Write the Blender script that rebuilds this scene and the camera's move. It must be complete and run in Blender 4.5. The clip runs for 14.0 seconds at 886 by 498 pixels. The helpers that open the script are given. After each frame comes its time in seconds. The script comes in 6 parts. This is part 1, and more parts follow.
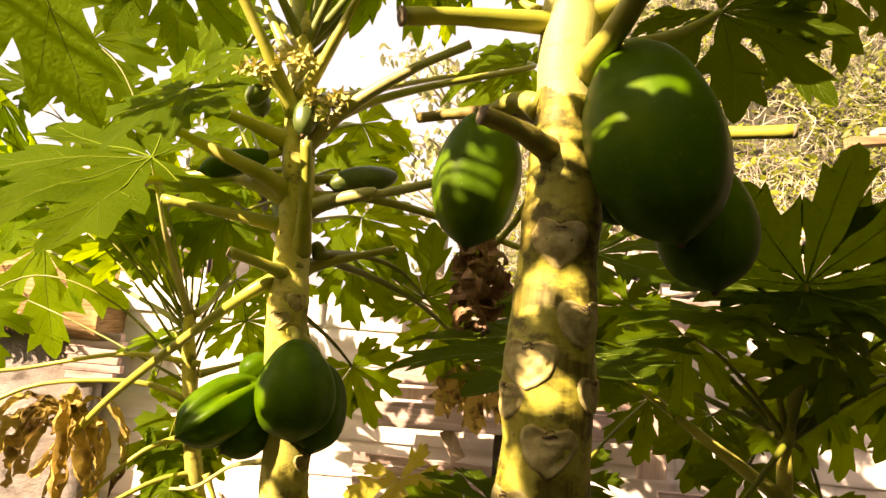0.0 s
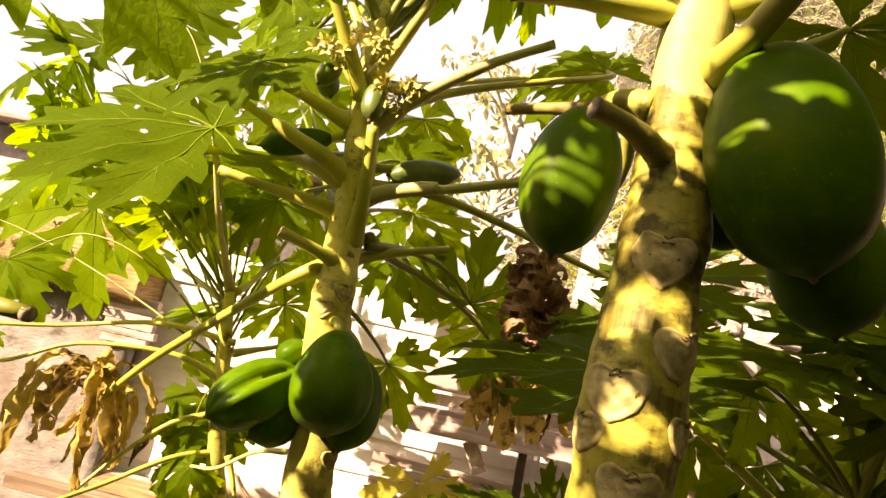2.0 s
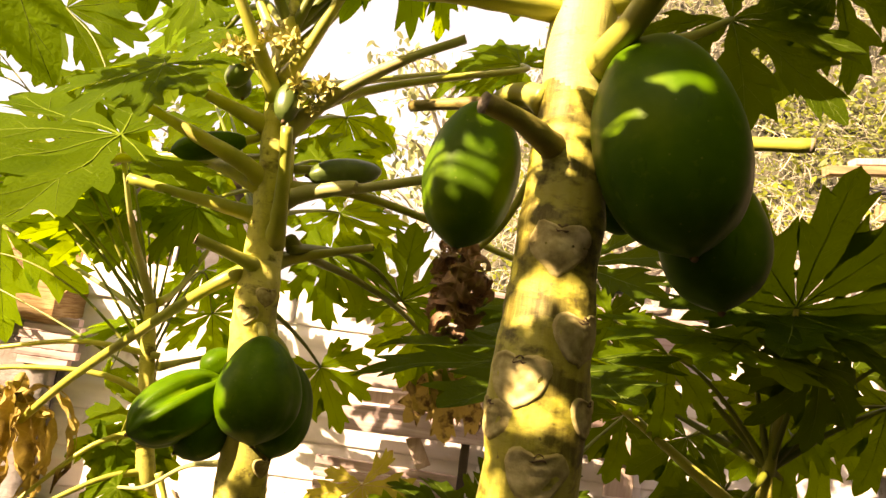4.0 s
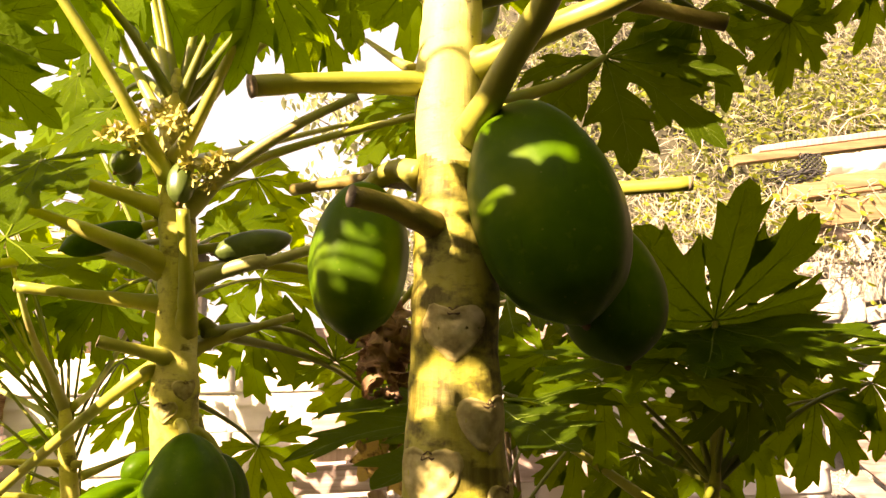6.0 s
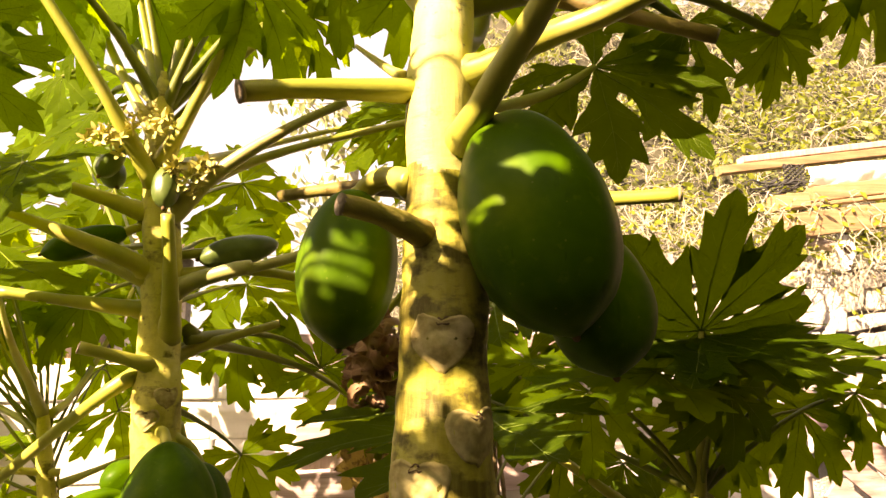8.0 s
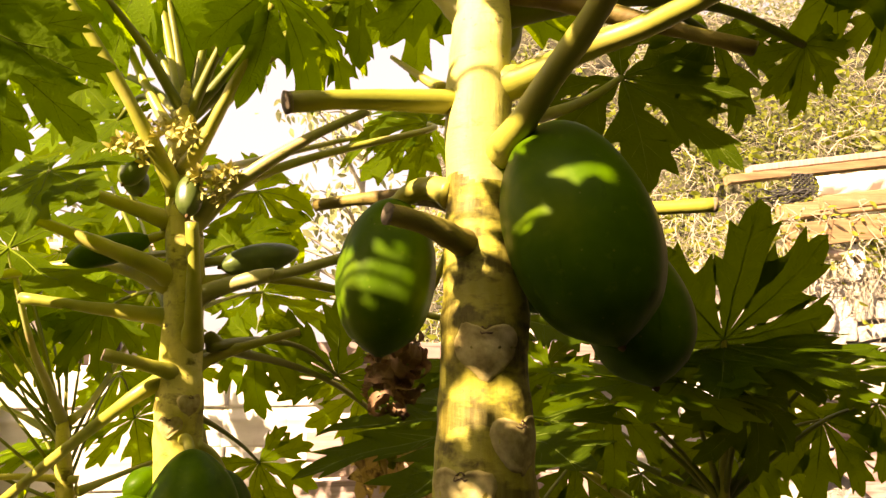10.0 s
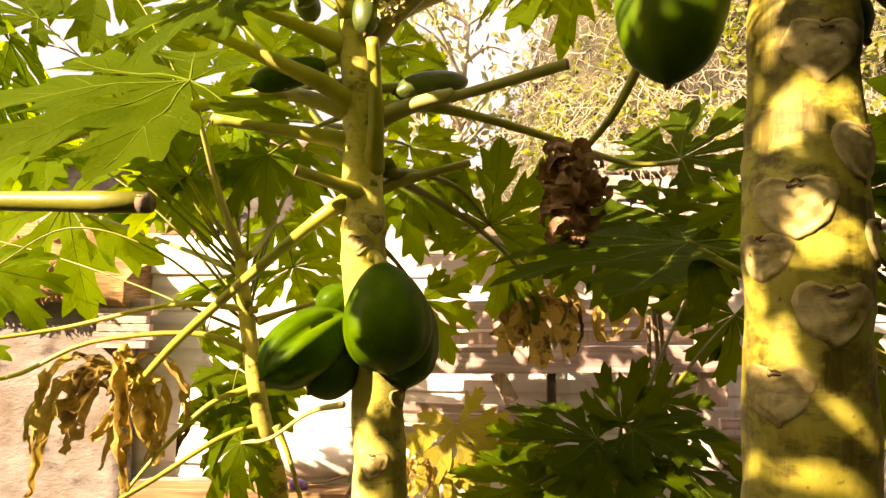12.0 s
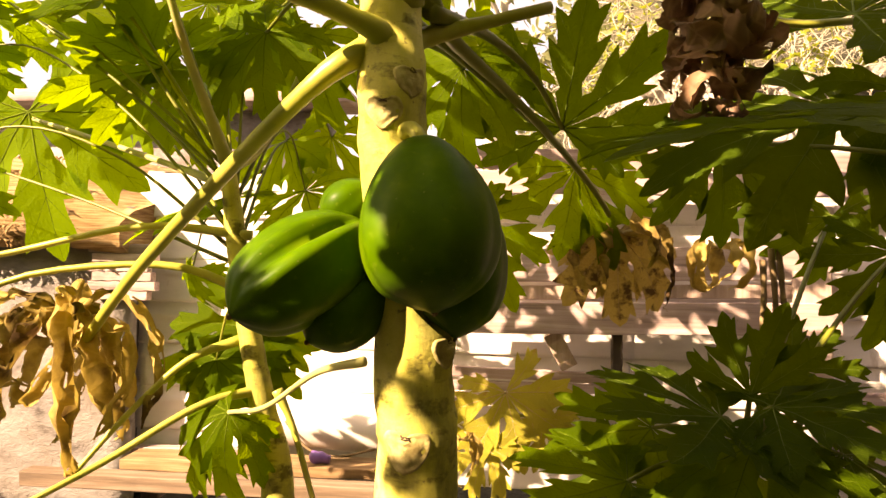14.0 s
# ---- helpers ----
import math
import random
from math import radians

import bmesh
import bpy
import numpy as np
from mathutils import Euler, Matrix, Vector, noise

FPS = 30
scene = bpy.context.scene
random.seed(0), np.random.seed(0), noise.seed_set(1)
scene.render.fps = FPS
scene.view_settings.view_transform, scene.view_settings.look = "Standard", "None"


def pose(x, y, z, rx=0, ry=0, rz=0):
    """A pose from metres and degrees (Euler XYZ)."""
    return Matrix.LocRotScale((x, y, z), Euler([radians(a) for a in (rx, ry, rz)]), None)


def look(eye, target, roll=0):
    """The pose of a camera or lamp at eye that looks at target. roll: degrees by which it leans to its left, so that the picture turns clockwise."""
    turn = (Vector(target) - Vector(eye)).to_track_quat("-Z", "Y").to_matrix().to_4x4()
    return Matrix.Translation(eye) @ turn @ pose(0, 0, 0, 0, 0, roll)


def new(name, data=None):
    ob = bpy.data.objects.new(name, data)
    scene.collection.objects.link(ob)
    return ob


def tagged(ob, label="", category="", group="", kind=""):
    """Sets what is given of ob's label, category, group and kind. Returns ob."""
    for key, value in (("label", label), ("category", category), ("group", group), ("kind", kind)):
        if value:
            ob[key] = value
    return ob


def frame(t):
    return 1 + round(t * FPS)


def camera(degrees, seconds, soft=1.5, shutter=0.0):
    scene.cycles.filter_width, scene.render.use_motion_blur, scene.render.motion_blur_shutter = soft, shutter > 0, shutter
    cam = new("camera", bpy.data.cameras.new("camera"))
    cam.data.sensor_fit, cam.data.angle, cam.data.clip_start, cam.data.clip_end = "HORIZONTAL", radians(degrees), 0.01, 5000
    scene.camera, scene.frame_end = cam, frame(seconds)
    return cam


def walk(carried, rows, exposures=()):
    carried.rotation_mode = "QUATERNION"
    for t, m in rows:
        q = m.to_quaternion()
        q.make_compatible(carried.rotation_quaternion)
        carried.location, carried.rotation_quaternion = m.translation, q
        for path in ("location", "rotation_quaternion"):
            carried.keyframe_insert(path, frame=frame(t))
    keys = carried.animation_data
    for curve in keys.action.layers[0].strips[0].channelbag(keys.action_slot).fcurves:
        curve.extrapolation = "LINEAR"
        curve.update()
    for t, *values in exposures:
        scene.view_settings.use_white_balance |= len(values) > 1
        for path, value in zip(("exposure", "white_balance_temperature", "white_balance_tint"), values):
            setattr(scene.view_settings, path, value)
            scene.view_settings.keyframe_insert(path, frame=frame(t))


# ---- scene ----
cam = camera(70.8, 14.0)
PATH = [
    (0, (0.071, 0.009, 1.469), (-0.01, 1.993, 1.704), 5.0),
    (0.5, (0.066, 0.031, 1.512), (0.018, 2.012, 1.781), 1.3),
    (1, (0.014, 0.05, 1.503), (-0.013, 2.029, 1.793), 4.6),
    (1.5, (0.01, 0.067, 1.485), (-0.058, 2.051, 1.734), 8.2),
    (2, (0.013, 0.084, 1.462), (-0.181, 2.06, 1.699), 12.1),
    (2.5, (0.021, 0.084, 1.441), (-0.139, 2.065, 1.666), 12.0),
    (3, (0.037, 0.082, 1.445), (-0.064, 2.062, 1.712), 13.4),
    (3.5, (0.037, 0.07, 1.449), (-0.075, 2.052, 1.687), 12.1),
    (4, (0.054, 0.079, 1.47), (0.051, 2.063, 1.727), 8.2),
    (4.2, (0.066, 0.076, 1.478), (0.135, 2.058, 1.732), 6.6),
    (6.3, (0.112, 0.101, 1.549), (0.279, 2.062, 1.908), -1.0),
    (6.5, (0.112, 0.105, 1.544), (0.281, 2.065, 1.905), -0.7),
    (7, (0.113, 0.106, 1.547), (0.295, 2.063, 1.917), -0.8),
    (7.5, (0.111, 0.107, 1.555), (0.322, 2.063, 1.915), -1.2),
    (7.7, (0.11, 0.104, 1.551), (0.318, 2.06, 1.914), -0.8),
    (9.8, (0.08, 0.094, 1.556), (0.309, 2.04, 1.954), 0.1),
    (10, (0.066, 0.099, 1.552), (0.269, 2.049, 1.946), -0.3),
    (10.5, (0.012, 0.11, 1.51), (0.085, 2.085, 1.814), -0.8),
    (11, (-0.046, 0.107, 1.443), (-0.031, 2.1, 1.613), -0.3),
    (11.5, (-0.095, 0.129, 1.38), (-0.127, 2.125, 1.503), 0.8),
    (12, (-0.148, 0.18, 1.356), (-0.214, 2.176, 1.469), 0.8),
    (12.5, (-0.17, 0.249, 1.331), (-0.459, 2.221, 1.502), 1.8),
    (13, (-0.169, 0.449, 1.32), (-0.424, 2.427, 1.466), 0.4),
    (13.5, (-0.209, 0.596, 1.295), (-0.396, 2.586, 1.378), 1.1),
    (14, (-0.22, 0.681, 1.244), (-0.388, 2.674, 1.257), 1.2),
]
walk(cam, [(t, look(eye, target, roll)) for t, eye, target, roll in PATH], [(0, 2.18, 9300, 31), (7.5, 2.42, 9400, 31), (10.5, 2.12, 9800, 31), (14, 2.2, 9700, 34)])

# ---- light ----
SUN_DIR = Vector((-0.661, -0.517, 0.545)).normalized()
world = bpy.data.worlds.new("sky")
scene.world = world
world.use_nodes = True
wn = world.node_tree.nodes
sky = wn.new("ShaderNodeTexSky")
sky.sky_type, sky.sun_disc = "NISHITA", False
sky.sun_elevation = math.asin(SUN_DIR.z)
sky.sun_rotation = math.atan2(SUN_DIR.x, SUN_DIR.y)
sky.air_density, sky.dust_density = 1.0, 5.0
haze = wn.new("ShaderNodeMix")
haze.data_type = "RGBA"
haze.inputs[0].default_value = 0.45
haze.inputs[7].default_value = (8.2, 8.7, 9.6, 1)
world.node_tree.links.new(sky.outputs[0], haze.inputs[6])
world.node_tree.links.new(haze.outputs[2], wn["Background"].inputs[0])
wn["Background"].inputs[1].default_value = 0.050
sun_data = bpy.data.lights.new("sun", "SUN")
sun_data.energy, sun_data.angle, sun_data.color = 5.0, radians(0.45), (1.0, 0.92, 0.74)
sun = new("sun", sun_data)
sun.matrix_world = look(SUN_DIR * 20, (0, 0, 0))


# ---- materials ----
def mat(name):
    m = bpy.data.materials.new(name)
    m.use_nodes = True
    return m, m.node_tree, m.node_tree.nodes["Principled BSDF"]


def node(tree, kind, **values):
    n = tree.nodes.new(kind)
    for key, value in values.items():
        n.inputs[key.replace("_", " ")].default_value = value
    return n


def ramp(tree, fac, stops):
    n = tree.nodes.new("ShaderNodeValToRGB")
    e = n.color_ramp.elements
    while len(e) < len(stops):
        e.new(0.5)
    for k, (p, c) in enumerate(stops):
        e[k].position, e[k].color = p, (*c, 1)
    tree.links.new(fac, n.inputs[0])
    return n.outputs[0]


def coords(tree, scale=(1, 1, 1), kind="Object"):
    c = tree.nodes.new("ShaderNodeTexCoord")
    mp = tree.nodes.new("ShaderNodeMapping")
    mp.inputs["Scale"].default_value = scale
    tree.links.new(c.outputs[kind], mp.inputs[0])
    return mp.outputs[0]


def noise_tex(tree, vec, scale, detail=4, rough=0.55):
    n = node(tree, "ShaderNodeTexNoise", Scale=scale, Detail=detail, Roughness=rough)
    tree.links.new(vec, n.inputs["Vector"])
    return n.outputs["Fac"]


def mixc(tree, fac, a, b, blend="MIX"):
    n = tree.nodes.new("ShaderNodeMix")
    n.data_type, n.blend_type = "RGBA", blend
    for value, i in ((fac, 0), (a, 6), (b, 7)):
        if isinstance(value, (int, float)):
            n.inputs[i].default_value = value
        elif isinstance(value, tuple):
            n.inputs[i].default_value = (*value, 1)
        else:
            tree.links.new(value, n.inputs[i])
    return n.outputs[2]


def bump(tree, height, bsdf, strength=0.3, distance=0.01):
    b = node(tree, "ShaderNodeBump", Strength=strength, Distance=distance)
    tree.links.new(height, b.inputs["Height"])
    tree.links.new(b.outputs[0], bsdf.inputs["Normal"])
    return b.outputs[0]


def rand(tree):
    return tree.nodes.new("ShaderNodeObjectInfo").outputs["Random"]


def foliage(name, low, high, through_colour, share=0.45, rough=0.66, gloss=0.025, spots=None, spot_at=0.5):
    """A leaf: a glossy skin that lets part of the light through."""
    m, t, p = mat(name)
    vec = coords(t)
    big, fine = noise_tex(t, vec, 3.0), noise_tex(t, vec, 45.0)
    base = mixc(t, rand(t), low, high)
    base = mixc(t, 0.35, base, ramp(t, big, [(0.3, low), (0.7, high)]))
    thr = mixc(t, big, tuple(c * 0.7 for c in through_colour), through_colour)
    net = node(t, "ShaderNodeTexVoronoi", Scale=30.0)
    net.feature = "DISTANCE_TO_EDGE"
    t.links.new(vec, net.inputs["Vector"])
    lines = ramp(t, net.outputs["Distance"], [(0.02, (0.28, 0.28, 0.28)), (0.09, (0.0, 0.0, 0.0))])
    base = mixc(t, lines, base, tuple(min(1.0, c * 1.7) for c in high))
    thr = mixc(t, lines, thr, tuple(c * 0.5 for c in through_colour))
    if spots:
        mask = ramp(t, noise_tex(t, vec, 6.0, 6), [(spot_at, (0, 0, 0)), (spot_at + 0.12, (1, 1, 1))])
        base = mixc(t, mask, base, spots)
        thr = mixc(t, mask, thr, spots)
    t.links.new(base, p.inputs["Base Color"])
    p.inputs["Roughness"].default_value = rough
    p.inputs["Specular IOR Level"].default_value = gloss
    nrm = bump(t, mixc(t, 0.5, fine, net.outputs["Distance"]), p, 0.22, 0.02)
    tr = t.nodes.new("ShaderNodeBsdfTranslucent")
    t.links.new(thr, tr.inputs[0])
    t.links.new(nrm, tr.inputs["Normal"])
    mx = t.nodes.new("ShaderNodeMixShader")
    mx.inputs[0].default_value = share
    t.links.new(p.outputs[0], mx.inputs[1])
    t.links.new(tr.outputs[0], mx.inputs[2])
    t.links.new(mx.outputs[0], t.nodes["Material Output"].inputs[0])
    return m


LEAF = foliage("papaya_leaf", (0.026, 0.056, 0.003), (0.052, 0.094, 0.004), (0.30, 0.43, 0.006), 0.50)
# Lit leaf copy: the glow of sun through leaves, put into the colours.
LEAF_BRIGHT = foliage("bright_leaf", (0.052, 0.108, 0.006), (0.090, 0.160, 0.008), (0.345, 0.54, 0.014), 0.54)
# Darker, less translucent leaf copy; shade is put into its colours.
LEAF_DARK = foliage("shade_leaf", (0.020, 0.042, 0.003), (0.040, 0.070, 0.005), (0.20, 0.29, 0.007), 0.38)
LEAF_YELLOW = foliage("yellowing_leaf", (0.24, 0.225, 0.03), (0.32, 0.295, 0.05), (0.46, 0.42, 0.05), 0.42, spots=(0.30, 0.17, 0.05), spot_at=0.62)
LEAF_DRY = foliage("dry_leaf", (0.30, 0.20, 0.055), (0.46, 0.35, 0.11), (0.48, 0.34, 0.08), 0.35, 0.7, 0.2, spots=(0.07, 0.038, 0.014), spot_at=0.52)
LEAF_BROWN = foliage("withered_leaf", (0.13, 0.06, 0.035), (0.42, 0.26, 0.15), (0.30, 0.14, 0.07), 0.2, 0.6, 0.3, spots=(0.05, 0.022, 0.012))
BUSH_LEAF = foliage("bush_leaf", (0.06, 0.095, 0.012), (0.20, 0.23, 0.04), (0.38, 0.44, 0.04), 0.42, 0.6)
PALE_LEAF = foliage("pale_tree_leaf", (0.12, 0.15, 0.06), (0.26, 0.28, 0.14), (0.44, 0.47, 0.2), 0.4, 0.5)


def plain(name, stops, scale=(1, 1, 1), size=8.0, rough=0.6, bump_size=60.0, bump_strength=0.3, distance=0.006, gloss=0.4, tint=0.0, dirt=None):
    m, t, p = mat(name)
    vec = coords(t, scale)
    a = noise_tex(t, vec, size, 6)
    base = ramp(t, a, stops)
    if dirt:
        base = mixc(t, ramp(t, noise_tex(t, coords(t), size * 0.37, 5), [(0.45, (0, 0, 0)), (0.7, (1, 1, 1))]), base, dirt)
    if tint:
        base = mixc(t, tint, base, ramp(t, rand(t), [(0.0, stops[0][1]), (1.0, stops[-1][1])]))
    t.links.new(base, p.inputs["Base Color"])
    p.inputs["Roughness"].default_value = rough
    p.inputs["Specular IOR Level"].default_value = gloss
    bump(t, noise_tex(t, vec, bump_size, 5, 0.65), p, bump_strength, distance)
    return m


def trunk_material(name, edge, gain, pale):
    """Striped olive bark with dappled shade painted in; a lower edge gives more of it."""
    m, t, p = mat(name)
    vec = coords(t)
    long = noise_tex(t, coords(t, (1, 1, 0.10)), 120.0, 5, 0.65)
    cross = noise_tex(t, coords(t, (0.35, 0.35, 1)), 75.0, 6, 0.65)
    patch = noise_tex(t, coords(t, (1, 1, 0.7)), 9.0, 6, 0.65)
    base = ramp(t, patch, [(p0, tuple(c * gain for c in col)) for p0, col in ((0.28, (0.07, 0.08, 0.008)), (0.40, (0.20, 0.19, 0.025)), (0.50, (0.38, 0.355, 0.045)), (0.62, (0.47, 0.445, 0.095)), (0.74, (0.55, 0.52, 0.22)))])
    base = mixc(t, pale, base, (0.58, 0.55, 0.36))
    # dark patches that paint leaf-cast shade onto the bark
    shade_patches = ramp(t, noise_tex(t, coords(t, (1, 1, 1.7)), 15.0, 5, 0.6), [(edge, (0, 0, 0)), (edge + 0.09, (0.9, 0.9, 0.9))])
    base = mixc(t, shade_patches, base, mixc(t, cross, (0.034, 0.036, 0.002), (0.11, 0.075, 0.009)))
    base = mixc(t, ramp(t, long, [(0.40, (0.0, 0.0, 0.0)), (0.75, (0.35, 0.35, 0.35))]), base, (0.50, 0.46, 0.12))
    base = mixc(t, ramp(t, cross, [(0.58, (0.0, 0.0, 0.0)), (0.70, (0.5, 0.5, 0.5))]), base, (0.06, 0.05, 0.015))
    speck = ramp(t, noise_tex(t, vec, 85.0, 3), [(0.66, (0.0, 0.0, 0.0)), (0.72, (0.7, 0.7, 0.7))])
    base = mixc(t, speck, base, (0.10, 0.07, 0.03))
    t.links.new(base, p.inputs["Base Color"])
    p.inputs["Roughness"].default_value = 0.55
    p.inputs["Specular IOR Level"].default_value = 0.3
    bump(t, mixc(t, 0.6, long, cross), p, 0.6, 0.004)
    return m


BARK = trunk_material("papaya_bark", 0.55, 1.2, 0.08)
# near trunk: a lit copy for its top, a shaded copy below
BARK_YOUNG_LIT = trunk_material("sunlit_young_bark", 0.64, 1.4, 0.30)
BARK_SHADED = trunk_material("shaded_bark", 0.48, 0.95, 0.0)
SCAR = plain("leaf_scar", [(0.32, (0.20, 0.155, 0.05)), (0.5, (0.38, 0.32, 0.12)), (0.68, (0.54, 0.475, 0.22))], size=45, rough=0.8, bump_size=140, bump_strength=0.5, distance=0.003)
SCAR_DARK = plain("scar_pit", [(0.3, (0.06, 0.04, 0.02)), (0.7, (0.16, 0.10, 0.05))], size=60, rough=0.9)
PETIOLE = plain("petiole_skin", [(0.3, (0.20, 0.24, 0.03)), (0.55, (0.38, 0.37, 0.06)), (0.75, (0.48, 0.43, 0.13))], (1, 1, 1), 9, 0.4, 90, 0.2, 0.003, tint=0.3)
PETIOLE_THIN = plain("thin_petiole", [(0.3, (0.07, 0.10, 0.010)), (0.55, (0.14, 0.16, 0.015)), (0.75, (0.20, 0.20, 0.03))], size=9, rough=0.45, bump_size=90, bump_strength=0.2, distance=0.003, tint=0.4)
PETIOLE_PALE = plain("pale_petiole", [(0.3, (0.30, 0.31, 0.10)), (0.6, (0.40, 0.39, 0.15)), (0.75, (0.34, 0.27, 0.12))], size=8, rough=0.42, bump_size=90, bump_strength=0.2, distance=0.003)
STUB = plain("withered_stub", [(0.3, (0.10, 0.062, 0.018)), (0.5, (0.20, 0.15, 0.035)), (0.7, (0.26, 0.23, 0.05))], size=12, rough=0.6, bump_size=70, bump_strength=0.5, distance=0.004)
CUT = plain("cut_end", [(0.3, (0.10, 0.07, 0.045)), (0.7, (0.30, 0.24, 0.17))], size=80, rough=0.85)
VEIN = plain("leaf_vein", [(0.3, (0.070, 0.112, 0.008)), (0.7, (0.105, 0.15, 0.012))], size=20, rough=0.7, gloss=0.05)
VEIN_DARK = plain("dark_leaf_vein", [(0.3, (0.09, 0.14, 0.02)), (0.7, (0.15, 0.20, 0.04))], size=20, rough=0.7, gloss=0.1)
VEIN_DRY = plain("dry_vein", [(0.3, (0.28, 0.18, 0.08)), (0.7, (0.42, 0.30, 0.14))], size=20, rough=0.7)
FLOWER = plain("flower_petal", [(0.3, (0.36, 0.32, 0.06)), (0.7, (0.55, 0.50, 0.18))], size=40, rough=0.6, tint=0.5)


def fruit_material():
    m, t, p = mat("papaya_skin")
    vec = coords(t)
    a, b = noise_tex(t, vec, 9.0, 4), noise_tex(t, vec, 70.0, 3)
    base = ramp(t, a, [(0.3, (0.018, 0.052, 0.002)), (0.55, (0.044, 0.108, 0.003)), (0.75, (0.100, 0.165, 0.008))])
    base = mixc(t, ramp(t, b, [(0.62, (0, 0, 0)), (0.72, (0.35, 0.35, 0.35))]), base, (0.10, 0.16, 0.012))
    v = node(t, "ShaderNodeTexVoronoi", Scale=60.0)
    t.links.new(vec, v.inputs["Vector"])
    base = mixc(t, ramp(t, v.outputs["Distance"], [(0.05, (0.5, 0.5, 0.5)), (0.09, (0, 0, 0))]), base, (0.17, 0.20, 0.05))
    bloom = ramp(t, noise_tex(t, vec, 5.0, 5, 0.6), [(0.52, (0, 0, 0)), (0.74, (0.3, 0.3, 0.3))])
    base = mixc(t, bloom, base, (0.12, 0.165, 0.035))
    scratch = ramp(t, noise_tex(t, coords(t, (1, 1, 0.25)), 38.0, 4, 0.6), [(0.66, (0, 0, 0)), (0.72, (0.5, 0.5, 0.5))])
    base = mixc(t, scratch, base, (0.020, 0.045, 0.004))
    t.links.new(base, p.inputs["Base Color"])
    p.inputs["Roughness"].default_value = 0.40
    p.inputs["Specular IOR Level"].default_value = 0.07
    bump(t, mixc(t, 0.4, a, b), p, 0.12, 0.006)
    return m


FRUIT = fruit_material()
FRUIT_PALE = plain("young_fruit_skin", [(0.3, (0.050, 0.086, 0.016)), (0.6, (0.090, 0.132, 0.034)), (0.75, (0.165, 0.205, 0.085))], size=12, rough=0.35, bump_size=50, bump_strength=0.1)


def wood(name, stops, axis=0, scale=1.0):
    m, t, p = mat(name)
    stretch = [24.0, 24.0, 24.0]
    stretch[axis] = 1.2
    info = rand(t)
    c = t.nodes.new("ShaderNodeTexCoord")
    shift = t.nodes.new("ShaderNodeVectorMath")
    shift.operation = "MULTIPLY_ADD"
    t.links.new(info, shift.inputs[0])
    shift.inputs[1].default_value = (7, 7, 7)
    t.links.new(c.outputs["Object"], shift.inputs[2])
    mp = t.nodes.new("ShaderNodeMapping")
    mp.inputs["Scale"].default_value = stretch
    t.links.new(shift.outputs[0], mp.inputs[0])
    grain = noise_tex(t, mp.outputs[0], 1.6 * scale, 7, 0.65)
    base = ramp(t, grain, stops)
    blot = noise_tex(t, shift.outputs[0], 3.0, 5)
    base = mixc(t, ramp(t, blot, [(0.5, (0, 0, 0)), (0.75, (0.6, 0.6, 0.6))]), base, tuple(v * 0.55 for v in stops[0][1]))
    base = mixc(t, 0.25, base, ramp(t, info, [(0, stops[0][1]), (1, stops[-1][1])]))
    t.links.new(base, p.inputs["Base Color"])
    p.inputs["Roughness"].default_value = 0.8
    bump(t, grain, p, 0.6, 0.004)
    return m


WOOD = wood("weathered_plank", [(0.30, (0.12, 0.072, 0.060)), (0.44, (0.32, 0.225, 0.205)), (0.56, (0.42, 0.32, 0.30)), (0.7, (0.56, 0.46, 0.43))])
WOOD_UP = wood("weathered_post", [(0.3, (0.25, 0.17, 0.13)), (0.5, (0.42, 0.31, 0.26)), (0.7, (0.52, 0.42, 0.36))], 2)
# Dark timber copy; carries the shade on the lower foot timber.
TIMBER_SHADED = wood("shaded_timber", [(0.3, (0.05, 0.030, 0.018)), (0.46, (0.13, 0.085, 0.05)), (0.56, (0.19, 0.13, 0.085)), (0.7, (0.28, 0.21, 0.15))])
TIMBER = wood("bare_timber", [(0.3, (0.09, 0.048, 0.022)), (0.46, (0.25, 0.15, 0.065)), (0.56, (0.32, 0.21, 0.10)), (0.7, (0.42, 0.31, 0.19))])


def sheet_material():
    m, t, p = mat("painted_sheet")
    vec = coords(t)
    a = noise_tex(t, coords(t, (1, 1, 3)), 2.5, 6)
    base = ramp(t, a, [(0.3, (0.52, 0.485, 0.45)), (0.5, (0.68, 0.645, 0.61)), (0.7, (0.75, 0.72, 0.69))])
    rust = ramp(t, noise_tex(t, coords(t, (1, 1, 0.25)), 9.0, 6, 0.65), [(0.60, (0, 0, 0)), (0.74, (0.8, 0.8, 0.8))])
    base = mixc(t, rust, base, (0.36, 0.27, 0.20))
    t.links.new(base, p.inputs["Base Color"])
    p.inputs["Roughness"].default_value = 0.55
    bump(t, noise_tex(t, vec, 30.0), p, 0.15, 0.006)
    return m


SHEET = sheet_material()
PLASTER = plain("old_plaster", [(0.3, (0.075, 0.064, 0.054)), (0.40, (0.185, 0.172, 0.160)), (0.58, (0.25, 0.236, 0.222)), (0.75, (0.32, 0.305, 0.288))], (0.7, 1, 1.2), 9, 0.85, 50, 0.7, 0.012, dirt=(0.15, 0.124, 0.098))
STONE = plain("pale_stone", [(0.3, (0.26, 0.23, 0.20)), (0.5, (0.48, 0.44, 0.39)), (0.7, (0.64, 0.60, 0.54))], size=7, rough=0.9, bump_size=40, bump_strength=0.7, distance=0.03, tint=0.3)
SOIL = plain("dry_soil", [(0.3, (0.024, 0.024, 0.014)), (0.5, (0.055, 0.053, 0.032)), (0.7, (0.11, 0.102, 0.065))], size=3, rough=0.95, bump_size=35, bump_strength=0.8, distance=0.04)
